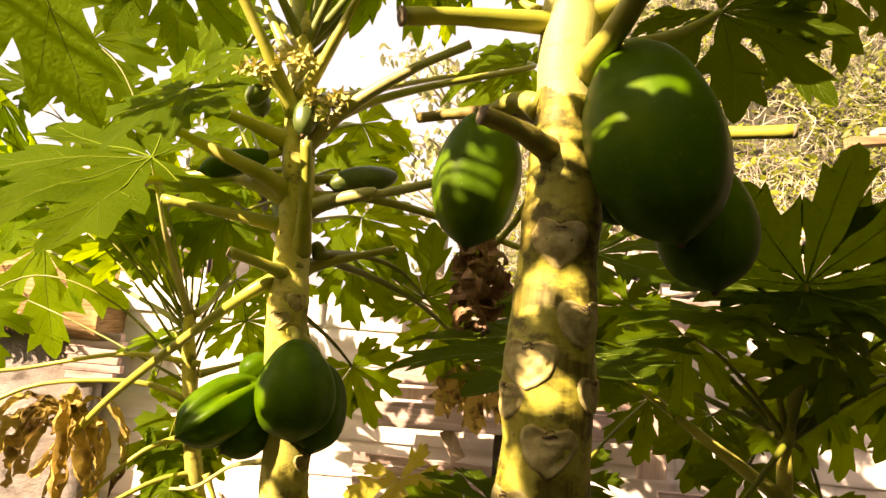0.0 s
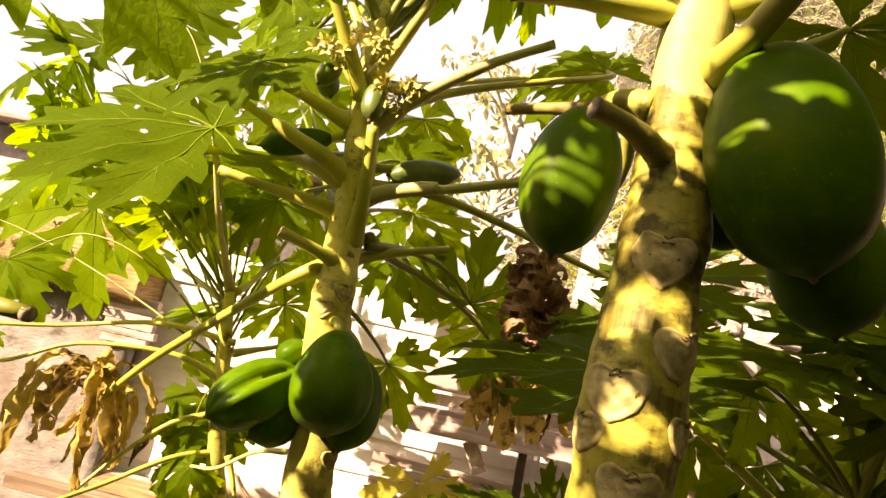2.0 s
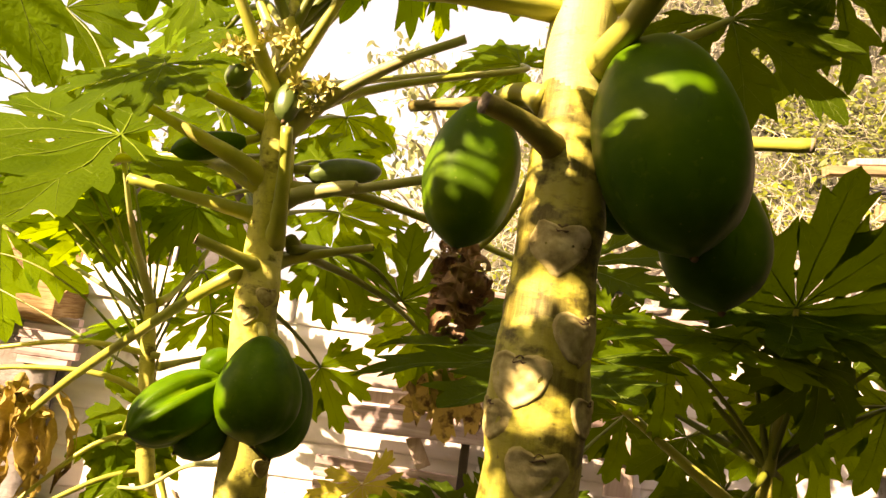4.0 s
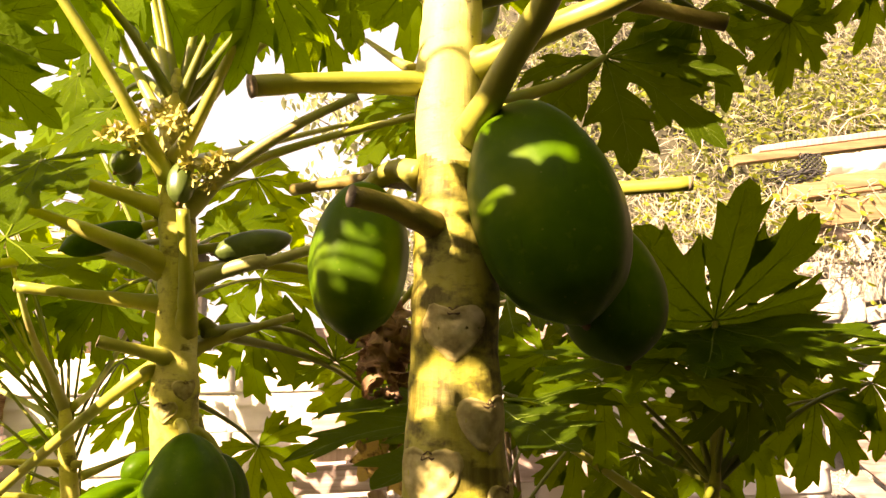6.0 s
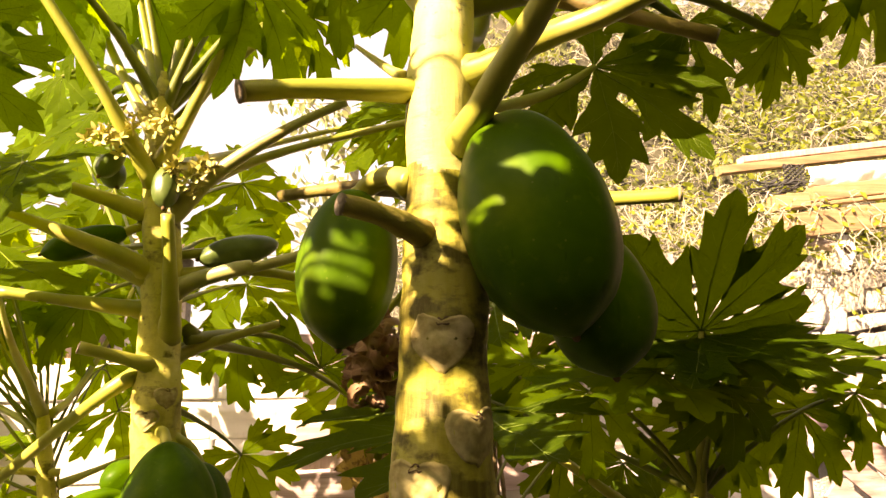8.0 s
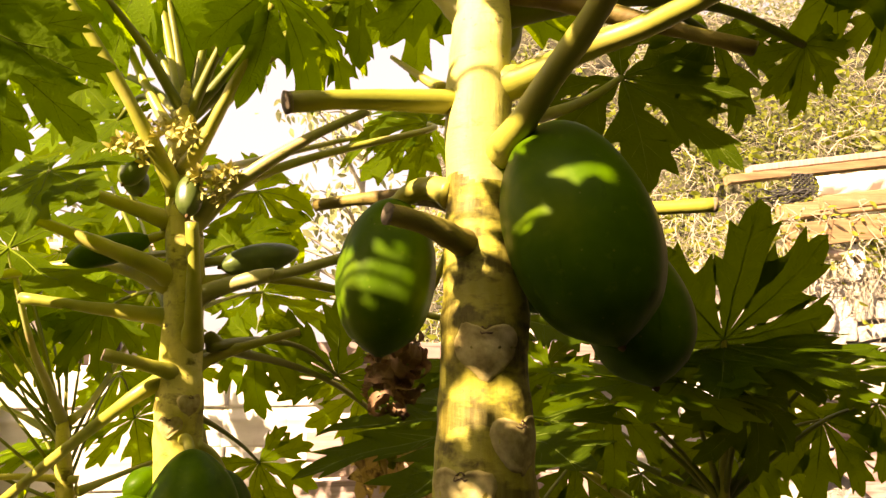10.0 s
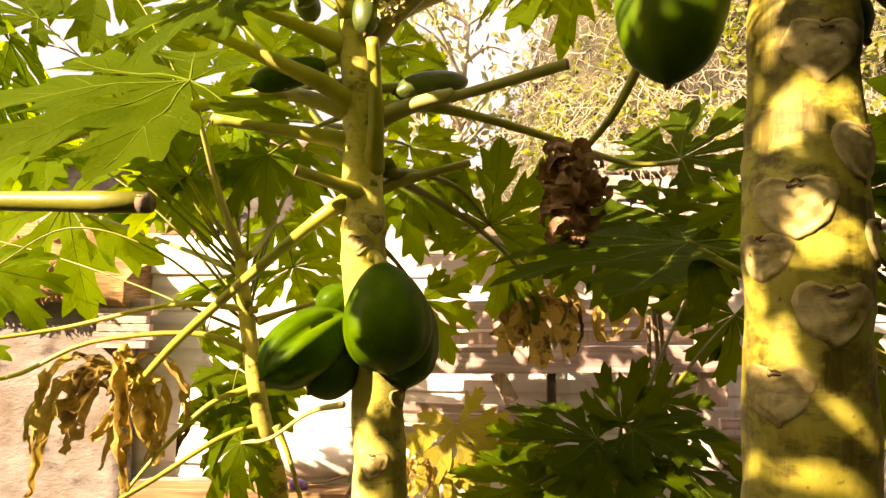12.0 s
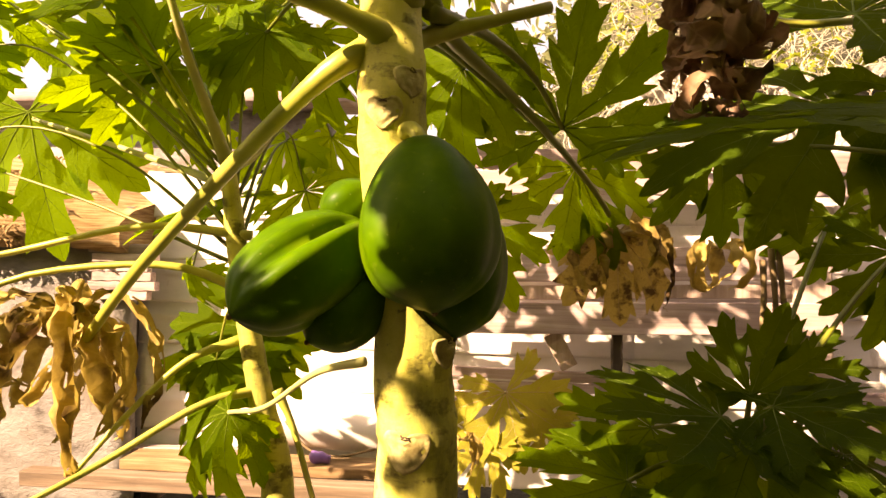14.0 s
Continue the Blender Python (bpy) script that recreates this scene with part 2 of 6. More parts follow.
THATCH = plain("thatch", [(0.3, (0.20, 0.11, 0.04)), (0.5, (0.38, 0.24, 0.10)), (0.7, (0.52, 0.38, 0.20))], (1, 1, 14), 9, 0.95, 40, 0.8, 0.02)
VINE = plain("dry_vine", [(0.3, (0.20, 0.178, 0.125)), (0.7, (0.56, 0.52, 0.42))], size=6, rough=0.85)
PLASTIC = plain("dull_plastic", [(0.3, (0.42, 0.38, 0.36)), (0.7, (0.58, 0.54, 0.50))], size=4, rough=0.5, bump_size=20, bump_strength=0.1)
PURPLE = plain("purple_plastic", [(0.3, (0.10, 0.05, 0.20)), (0.7, (0.20, 0.10, 0.34))], size=12, rough=0.45)
PIPE = plain("white_pipe", [(0.3, (0.62, 0.60, 0.57)), (0.7, (0.80, 0.78, 0.75))], size=8, rough=0.45)
# near-black: holes, window openings, a post, and the unseen skylight-blocking boards
DARK = plain("near_black", [(0.3, (0.03, 0.022, 0.016)), (0.7, (0.07, 0.05, 0.035))], size=8, rough=0.9)
TWINE = plain("twine", [(0.3, (0.12, 0.08, 0.04)), (0.7, (0.24, 0.17, 0.09))], size=40, rough=0.9)
NET = plain("black_net", [(0.3, (0.02, 0.02, 0.02)), (0.7, (0.05, 0.05, 0.045))], size=20, rough=0.7)


# ---- builders ----
def mesh(name, verts, faces, smooth=True):
    me = bpy.data.meshes.new(name)
    me.from_pydata([tuple(v) for v in verts], [], faces)
    if smooth:
        me.polygons.foreach_set("use_smooth", [True] * len(me.polygons))
    me.update()
    return me


def thing(name, base, label, category, group="", kind=""):
    ob = new(name)
    ob.empty_display_size = 0.05
    ob.location = base
    return tagged(ob, label, category, group, kind)


def part(name, me, material, parent, label="", m=None):
    """One mesh, given in world coordinates (or placed by m), under a thing or part."""
    ob = new(name, me)
    if not me.materials:
        me.materials.append(material)
    ob.parent = parent
    root = parent
    off = Vector((0, 0, 0))
    while root is not None:
        off += root.location if root.type == "EMPTY" else Vector((0, 0, 0))
        root = root.parent
    if parent.type == "EMPTY":
        ob.matrix_parent_inverse = Matrix.Translation(-off)
    if m is not None:
        ob.matrix_basis = m
    return tagged(ob, label)


def single(name, me, material, label, category, group="", kind=""):
    ob = new(name, me)
    if not me.materials:
        me.materials.append(material)
    return tagged(ob, label, category, group, kind)


def spline(pts, n):
    """Catmull-Rom through the points."""
    p = [Vector(q) for q in pts]
    if len(p) == 2:
        return [p[0].lerp(p[1], k / n) for k in range(n + 1)]
    p = [p[0] * 2 - p[1]] + p + [p[-1] * 2 - p[-2]]
    out = []
    segs = len(p) - 3
    for k in range(n + 1):
        u = k / n * segs
        i = min(int(u), segs - 1)
        f = u - i
        a, b, c, d = p[i:i + 4]
        out.append(0.5 * (2 * b + (c - a) * f + (2 * a - 5 * b + 4 * c - d) * f * f + (3 * b - a - 3 * c + d) * f ** 3))
    return out


def tube_data(pts, radii, sides=10, caps=True, wobble=0.0, seed=0):
    """Verts and faces of a tube along points; radii: a list, spread evenly along it."""
    n = len(pts)
    pts = [Vector(p) for p in pts]
    verts, faces = [], []
    up = Vector((0.31, 0.17, 0.93)).normalized()
    tang0 = (pts[1] - pts[0]).normalized()
    side = tang0.cross(up if abs(tang0.dot(up)) < 0.9 else Vector((1, 0.1, 0))).normalized()
    for k, p in enumerate(pts):
        tang = (pts[min(k + 1, n - 1)] - pts[max(k - 1, 0)]).normalized()
        side = (side - tang * side.dot(tang)).normalized()
        other = tang.cross(side)
        u = k / (n - 1) * (len(radii) - 1)
        i = min(int(u), len(radii) - 2)
        r = radii[i] + (radii[i + 1] - radii[i]) * (u - i)
        for j in range(sides):
            a = 2 * math.pi * j / sides
            d = side * math.cos(a) + other * math.sin(a)
            rr = r
            if wobble:
                rr *= 1 + wobble * noise.noise((p + d * r) * (0.25 / max(r, 0.004)) + Vector((seed, 0, 0)))
            verts.append(p + d * rr)
    for k in range(n - 1):
        for j in range(sides):
            a, b = k * sides + j, k * sides + (j + 1) % sides
            faces.append((a, b, b + sides, a + sides))
    if caps:
        faces.append(tuple(range(sides - 1, -1, -1)))
        faces.append(tuple(range((n - 1) * sides, n * sides)))
    return verts, faces


def tube(name, pts, radii, sides=10, steps=16, wobble=0.0, seed=0):
    return mesh(name, *tube_data(spline(pts, steps), radii, sides, True, wobble, seed))


def merge(chunks):
    verts, faces = [], []
    for v, f in chunks:
        o = len(verts)
        verts += v
        faces += [tuple(i + o for i in q) for q in f]
    return verts, faces


def box_data(lo, hi, bevel=0.0, jitter=0.0, rng=None):
    """A box with bevelled long edges; jitter roughens its corners."""
    bm = bmesh.new()
    bmesh.ops.create_cube(bm, size=1)
    for v in bm.verts:
        v.co = Vector([lo[i] + (v.co[i] + 0.5) * (hi[i] - lo[i]) for i in range(3)])
        if jitter:
            v.co += Vector([rng.uniform(-jitter, jitter) for _ in range(3)])
    if bevel:
        bmesh.ops.bevel(bm, geom=bm.edges[:], offset=bevel, segments=2, affect="EDGES", profile=0.6)
    bm.verts.ensure_lookup_table()
    verts = [v.co.copy() for v in bm.verts]
    faces = [tuple(v.index for v in f.verts) for f in bm.faces]
    bm.free()
    return verts, faces


def board_data(a, b, height, depth, bevel=0.004, sag=0.0, seed=0, cuts=14):
    """A plank from a to b (centre line), with slightly uneven edges."""
    a, b = Vector(a), Vector(b)
    along = (b - a).normalized()
    up = Vector((0, 0, 1)) if abs(along.z) < 0.8 else Vector((1, 0, 0))
    out = along.cross(up).normalized()
    up = out.cross(along).normalized()
    ring = [(-1, -1 + bevel / depth * 2), (-1, 1 - bevel / depth * 2), (-1 + bevel / height * 2, 1), (1 - bevel / height * 2, 1), (1, 1 - bevel / depth * 2), (1, -1 + bevel / depth * 2), (1 - bevel / height * 2, -1), (-1 + bevel / height * 2, -1)]
    verts, faces = [], []
    for k in range(cuts + 1):
        u = k / cuts
        p = a.lerp(b, u) - up * sag * 4 * u * (1 - u)
        for h, d in ring:
            wob = 0.0035 * noise.noise(Vector((u * 9, h * 2, seed * 3.7)))
            verts.append(p + up * (h * height / 2 + wob * h) + out * (d * depth / 2 + wob * 0.6))
    m = len(ring)
    for k in range(cuts):
        for j in range(m):
            q, r = k * m + j, k * m + (j + 1) % m
            faces.append((q, q + m, r + m, r))
    faces.append(tuple(range(m)))
    faces.append(tuple(range((cuts + 1) * m - 1, cuts * m - 1, -1)))
    return verts, faces


# ---- papaya leaf ----
SIDE = [(0.0, 0.0, 0.0), (0.10, 0.037, 0.10), (0.19, 0.070, 0.18), (0.27, 0.094, 0.25), (0.34, 0.098, 0.31), (0.42, 0.148, 0.36), (0.49, 0.200, 0.40), (0.575, 0.245, 0.44), (0.685, 0.278, 0.465), (0.665, 0.235, 0.50), (0.635, 0.190, 0.53), (0.625, 0.158, 0.56),
        (0.68, 0.160, 0.60), (0.74, 0.170, 0.64), (0.81, 0.195, 0.67), (0.90, 0.212, 0.70), (0.875, 0.155, 0.74), (0.85, 0.118, 0.77), (0.845, 0.090, 0.80), (0.89, 0.078, 0.85), (0.94, 0.055, 0.905), (0.98, 0.022, 0.96), (1.0, 0.0, 1.0)]


def smooth_side(rng, wide=1.0):
    """One edge of a lobe: two pointed side lobes with deep notches."""
    first, second = rng.uniform(0.7, 1.15), rng.uniform(0.6, 1.2)
    slip = rng.uniform(-0.03, 0.03)
    pts = []
    for s, w, q in SIDE:
        big = 1 if s < 0.33 else (first if q < 0.56 else second if q < 0.8 else 1)
        shift = slip if 0.33 < s < 0.93 else 0
        notch = (wide - 1) * 0.16 if s > 0.26 and s < 0.97 else 0
        pts.append(Vector((s + shift, w * big * (1 + (wide - 1) * 0.3) + notch, q)))
    out = []
    for a, b in zip(pts, pts[1:]):
        out += [a, a.lerp(b, 0.5)]
    return out + [pts[-1]]


def leaf_meshes(seed, droop, fold, spread=1.0, curl=0.0, wide=1.0):
    """A palmate, deeply lobed papaya leaf, its main lobe one unit long along +y, face up; and its veins."""
    rng = random.Random(seed)
    lobes = [(0, 1.0), (41, 0.97), (-41, 0.97), (82, 0.86), (-82, 0.86), (124, 0.64), (-124, 0.64)]
    half = radians(20.5)
    chunks, veins = [], []
    for ang, length in lobes:
        a = radians(ang * spread + rng.uniform(-3, 3))
        d, e = Vector((math.sin(a), math.cos(a), 0)), Vector((math.cos(a), -math.sin(a), 0))
        L = length * rng.uniform(0.9, 1.06)
        bend = rng.uniform(-0.35, 0.7) * droop + rng.uniform(0, 0.15)
        sway = rng.uniform(-0.10, 0.10)
        ph = rng.uniform(0, 9)

        def place(s, w):
            r = s * L
            far = max(0.0, s - 0.33)
            z = -droop * r ** 1.7 - bend * far * far + fold * abs(w) * L * min(1, s * 3) + curl * w * w * 3
            z += 0.025 * noise.noise(Vector((s * 4 + ph, w * 6, ph))) * min(1, s * 3) + 0.03 * far
            shrink = 1 - 0.25 * min(1.0, droop * r)
            return d * (r * shrink) + e * (w * L + sway * far * far * 2) + Vector((0, 0, z))

        for sg in (1, -1):
            verts, faces = [], []
            side = smooth_side(rng, wide)
            for s, w, q in side:
                w = max(0.0, min(w, s * math.tan(half) * 1.02)) if s < 0.26 else max(0.0, w)
                verts += [place(q, 0.0), place(0.5 * (q + s), sg * w * 0.5), place(s, sg * w)]
            for k in range(len(side) - 1):
                o = k * 3
                for c in (0, 1):
                    f = (o + c, o + c + 3, o + c + 4, o + c + 1)
                    faces.append(f if sg < 0 else f[::-1])
            chunks.append((verts, faces))
            for s, w, q in ((0.645, 0.26, 0.33), (0.86, 0.18, 0.57), (0.24, 0.07, 0.15), (0.53, 0.15, 0.40), (0.92, 0.04, 0.8)):
                pts = [place(q, 0.0), place(q * 0.45 + s * 0.55, sg * w * 0.5), place(s, sg * w * 0.97)]
                veins.append(tube_data(pts, [0.0017, 0.0012, 0.0005], 4, False))
        pts = [place(k / 10, 0.0) for k in range(11)]
        veins.append(tube_data(pts, [0.0068, 0.0042, 0.0026, 0.0010], 5, False))
    blade = mesh("leaf", *merge(chunks))
    return blade, mesh("vein", *merge(veins))


LEAVES = [leaf_meshes(11, 0.10, 0.10), leaf_meshes(23, 0.28, 0.16), leaf_meshes(35, 0.55, 0.12), leaf_meshes(47, 0.02, 0.20), leaf_meshes(59, 0.95, 0.10, 0.95), leaf_meshes(71, 0.22, 0.14, 0.97, 0.0, 1.12), leaf_meshes(83, 0.5, 0.12, 0.95, 0.0, 1.12), leaf_meshes(95, 0.06, 0.14, 1.06, 0.0, 1.18)]


def leaf(tree, hub, tip, face=(0, -0.3, 1), shape=0, material=None, label=""):
    """A leaf at hub, its main lobe reaching for tip, its face turned the way given."""
    hub, tip = Vector(hub), Vector(tip)
    y = tip - hub
    size = y.length
    y.normalize()
    z = Vector(face)
    z = (z - y * z.dot(y)).normalized()
    x = y.cross(z)
    m = Matrix((x, y, z)).transposed().to_4x4()
    m = Matrix.Translation(hub) @ m @ Matrix.Scale(size, 4)
    blade, vein = LEAVES[shape % len(LEAVES)]
    ob = new("leaf", blade)
    ob.parent = tree
    ob.matrix_parent_inverse = Matrix.Translation(-tree.location)
    ob.matrix_basis = m
    if not blade.materials:
        blade.materials.append(LEAF)
    ob.material_slots[0].link = "OBJECT"
    ob.material_slots[0].material = material or LEAF
    if label:
        tagged(ob, label)
    if not vein.materials:
        vein.materials.append(VEIN)
    vo = new("vein", vein)
    vo.parent = ob
    if material in (LEAF_DARK, LEAF_YELLOW, LEAF_DRY):
        vo.material_slots[0].link = "OBJECT"
        vo.material_slots[0].material = VEIN_DARK if material is LEAF_DARK else VEIN_DRY
    return ob


def petiole(tree, pts, r0, r1, material=None, name="petiole", sides=10, label=""):
    """A leaf stalk, thick at the trunk."""
    return part(name, tube(name, pts, [r0 * 1.6, r0, (r0 + r1) / 2, r1], sides, 18, 0.08, r0 * 999), material or PETIOLE, tree, label)


def stub(tree, pts, r0, r1, material=None, label="cut leaf stalk with a dry end"):
    """A cut-off stalk, its end hollow and ragged."""
    path = spline(pts, 16)
    v, f = tube_data(path, [r0 * 1.7, r0 * 1.15, r0, r1, r1 * 1.06], 14, True, 0.12, r1 * 777)
    ob = part("stub", mesh("stub", v, f), material or STUB, tree, label)
    tang = (path[-1] - path[-2]).normalized()
    e = path[-1]
    rim = tube_data([e - tang * 0.004, e + tang * 0.0015, e + tang * 0.001, e - tang * 0.004], [r1 * 1.0, r1 * 1.04, r1 * 0.7, r1 * 0.45], 14, True, 0.25, 5)
    part("cut_end", mesh("cut_end", *rim), CUT, ob, "dry greyish cut end")
    return ob


def swell(q, seed, knobs):
    """How far a trunk's skin stands out at q, as a share of its radius."""
    n = noise.noise(Vector((q.x * 16 + seed, q.y * 16, q.z * 11))) * 0.09 + noise.noise(Vector((q.x * 40, q.y * 40 + seed, q.z * 30))) * 0.02
    n += 0.020 * math.sin(q.z * 78 + 6 * noise.noise(q * 12))
    for c in knobs:
        w = (q - c).length / 0.045
        n += 0.19 * math.exp(-w * w * (1 if q.z > c.z else 1.8))
    return n


def trunk_mesh(pts, radii, seed, rows=150, sides=28, knobs=()):
    """A papaya trunk with swellings under its leaf scars."""
    path = spline(pts, rows)
    v, f = tube_data(path, radii, sides, True)
    out = [path[k // sides] + (q - path[k // sides]) * (1 + swell(q, seed, knobs)) for k, q in enumerate(v)]
    return mesh("trunk", out, f)


def leaf_scar(parent, pts, radii, seed_trunk, knobs, centre, size, seed=0, up=1.0, label="pale heart-shaped leaf scar"):
    """A heart-shaped, slightly raised scar that follows a trunk's skin, with a dark pitted eye at its top."""
    c = Vector(centre)
    path = spline(pts, 400)
    rng = random.Random(seed)

    def on_skin(x, z, lift):
        k = min(range(len(path)), key=lambda i: abs(path[i].z - (c.z + z)))
        u = k / 400 * (len(radii) - 1)
        i = min(int(u), len(radii) - 2)
        r = radii[i] + (radii[i + 1] - radii[i]) * (u - i)
        a = Vector((path[k].x, path[k].y, c.z + z))
        out = Vector((c.x - a.x, c.y - a.y, 0)).normalized()
        side = Vector((-out.y, out.x, 0))
        d = out * math.cos(x / r) + side * math.sin(x / r)
        q = a + d * r
        return a + d * (r * (1 + swell(q, seed_trunk, knobs)) + lift), d

    verts, faces = [], []
    rings, seg = 18, 36
    for i in range(rings):
        u = i / (rings - 1)
        for j in range(seg):
            a = 2 * math.pi * j / seg
            sx = math.sin(a) ** 3 * 0.55 + 0.17 * math.sin(a)
            sz = (13 * math.cos(a) - 3.4 * math.cos(2 * a) - 2 * math.cos(3 * a)) / 16 * 0.86
            wob = 1 + 0.13 * noise.noise(Vector((math.cos(a) * 2, math.sin(a) * 2, seed))) + 0.06 * noise.noise(Vector((math.cos(a) * 6, math.sin(a) * 6, seed + 3)))
            lift = (0.0008 if u < 0.95 else -0.0012) + 0.0006 * math.sin(u * 13 + seed) + 0.0013 * math.exp(-((u - 0.86) / 0.08) ** 2)
            verts.append(on_skin(sx * size * u * wob, sz * size * u * wob * up, lift)[0])
    for i in range(rings - 1):
        for j in range(seg):
            a, b = i * seg + j, i * seg + (j + 1) % seg
            faces.append((a, b, b + seg, a + seg))
    ob = part("leaf_scar", mesh("leaf_scar", verts, faces), SCAR, parent, label)
    chunks = []
    for k in range(2):
        z0 = size * (0.34 + 0.10 * k)
        pts = [on_skin(size * (0.07 * (j - 2) + rng.uniform(-0.04, 0.04)) * (1 - 0.3 * k), z0 + rng.uniform(-0.05, 0.05) * size, 0.0022)[0] for j in range(5)]
        chunks.append(tube_data(spline(pts, 14), [0.0004, 0.0011, 0.0006, 0.0013, 0.0004], 6, True, 0.5, k))
    part("scar_pit", mesh("scar_pit", *merge(chunks)), SCAR_DARK, ob, "dark pitted bud trace")
    return ob


def fruit(tree, stem, tip, width, material=None, seed=0, ridges=0.035, pear=0.12, label="", stalk_to=None, crease=None):
    """A papaya hanging from stem to tip, with five faint ridges."""
    a, b = Vector(stem), Vector(tip)
    axis = b - a
    L = axis.length
    axis.normalize()
    s = axis.cross(Vector((0.2, 1, 0.1))).normalized()
    t = axis.cross(s)
    rows, sides = 40, 48
    verts, faces = [a.copy()], []
    rng = random.Random(seed)
    ph = rng.uniform(0, 6)
    for k in range(1, rows):
        u = k / rows
        ang = math.pi * u
        r = math.sin(ang) ** 0.72 * (1 + pear * math.cos(ang + 0.25) * -1) * width / 2
        r *= 1 - 0.25 * max(0, u - 0.82) / 0.18
        along = L * (0.5 - 0.5 * math.cos(ang)) * 0.6 + L * u * 0.4
        for j in range(sides):
            c = 2 * math.pi * j / sides
            rr = r * (1 + ridges * abs(math.cos(2.5 * c + ph)) - ridges * 0.6 + 0.05 * noise.noise(Vector((math.cos(c) * 1.5, math.sin(c) * 1.5, u * 3 + seed))))
            if crease:
                w = (c - crease[0]) / crease[2]
                rr -= r * crease[1] * math.exp(-w * w) * min(1.0, u * 4) * (1 - u ** 4)
                w = (c - crease[0] + 2.1 * crease[2]) / crease[2]
                rr += r * crease[1] * 0.45 * math.exp(-w * w)
            verts.append(a + axis * along + (s * math.cos(c) + t * math.sin(c)) * rr)
    verts.append(b + axis * 0.004)
    for j in range(sides):
        faces.append((0, 1 + (j + 1) % sides, 1 + j))
        o = 1 + (rows - 2) * sides
        faces.append((len(verts) - 1, o + j, o + (j + 1) % sides))
    for k in range(rows - 2):
        for j in range(sides):
            p, q = 1 + k * sides + j, 1 + k * sides + (j + 1) % sides
            faces.append((p, q, q + sides, p + sides))
    ob = part("fruit", mesh("fruit", verts, faces), material or FRUIT, tree, label)
    part("blossom_end", mesh("blossom_end", *tube_data([b - axis * 0.006, b + axis * 0.004, b + axis * 0.006], [0.006, 0.004, 0.0015], 8, True, 0.4, seed)), SCAR_DARK, ob, "dry brown blossom end")
    if stalk_to is not None:
        part("fruit_stalk", tube("fruit_stalk", [stalk_to, a + (Vector(stalk_to) - a) * 0.4 - axis * 0.01, a + axis * 0.01], [0.013, 0.010, 0.012], 9, 8, 0.1), PETIOLE, ob)
    return ob


def withered_leaf(tree, hub, size, seed, material, count=7, fall=1.0, wide=1.0, label="withered curled brown leaf"):
    """A dead leaf: its lobes hang and roll up."""
    rng = random.Random(seed)
    hub = Vector(hub)
    chunks = []
    for k in range(count):
        a = 2 * math.pi * k / count + rng.uniform(-0.3, 0.3)
        out = Vector((math.cos(a), math.sin(a), 0))
        reach = size * rng.uniform(0.2, 0.62)
        drop = size * rng.uniform(0.45, 1.05) * fall
        pts = [hub, hub + out * reach * 0.7 + Vector((0, 0, 0.04 * size)), hub + out * reach - Vector((0, 0, drop * 0.45)), hub + out * reach * rng.uniform(0.5, 1.0) - Vector((0, 0, drop * 0.85)), hub + out * reach * rng.uniform(0.3, 1.1) - Vector((0, 0, drop))]
        pts[-1] = pts[-2] + (pts[-2] - pts[-3]).cross(out).normalized() * size * rng.uniform(-0.16, 0.16) + Vector((0, 0, rng.uniform(-0.2, 0.06) * size)) - out * size * rng.uniform(-0.05, 0.2)
        path = spline(pts, 30)
        verts, faces = [], []
        roll = rng.uniform(1.4, 3.0)
        broad = rng.uniform(0.5, 1.2) * wide
        ph = rng.uniform(0, 9)
        cols = 8
        for i, p in enumerate(path):
            u = i / 30
            tang = (path[min(i + 1, 30)] - path[max(i - 1, 0)]).normalized()
            sd = tang.cross(out).normalized()
            nm = sd.cross(tang)
            w = size * broad * (0.025 + 0.10 * math.sin(math.pi * min(1, u * 1.15)) ** 0.8) * (1 + 0.15 * math.sin(u * 17 + ph) * (u > 0.25)) * (1 - u ** 6)
            for j in range(cols + 1):
                c = (j / cols - 0.5) * 2
                th = c * roll * (0.5 + u)
                rad = w / max(roll * (0.5 + u), 0.6)
                q = p + sd * math.sin(th) * rad + nm * (1 - math.cos(th)) * rad
                q = q + Vector((noise.noise(q * 30), noise.noise(q * 30 + Vector((5, 0, 0))), noise.noise(q * 30 + Vector((0, 9, 0))))) * 0.08 * size
                verts.append(q)
        for i in range(30):
            for j in range(cols):
                o = i * (cols + 1) + j
                faces.append((o, o + 1, o + cols + 2, o + cols + 1))
        chunks.append((verts, faces))
    return part("withered_leaf", mesh("withered_leaf", *merge(chunks)), material, tree, label)


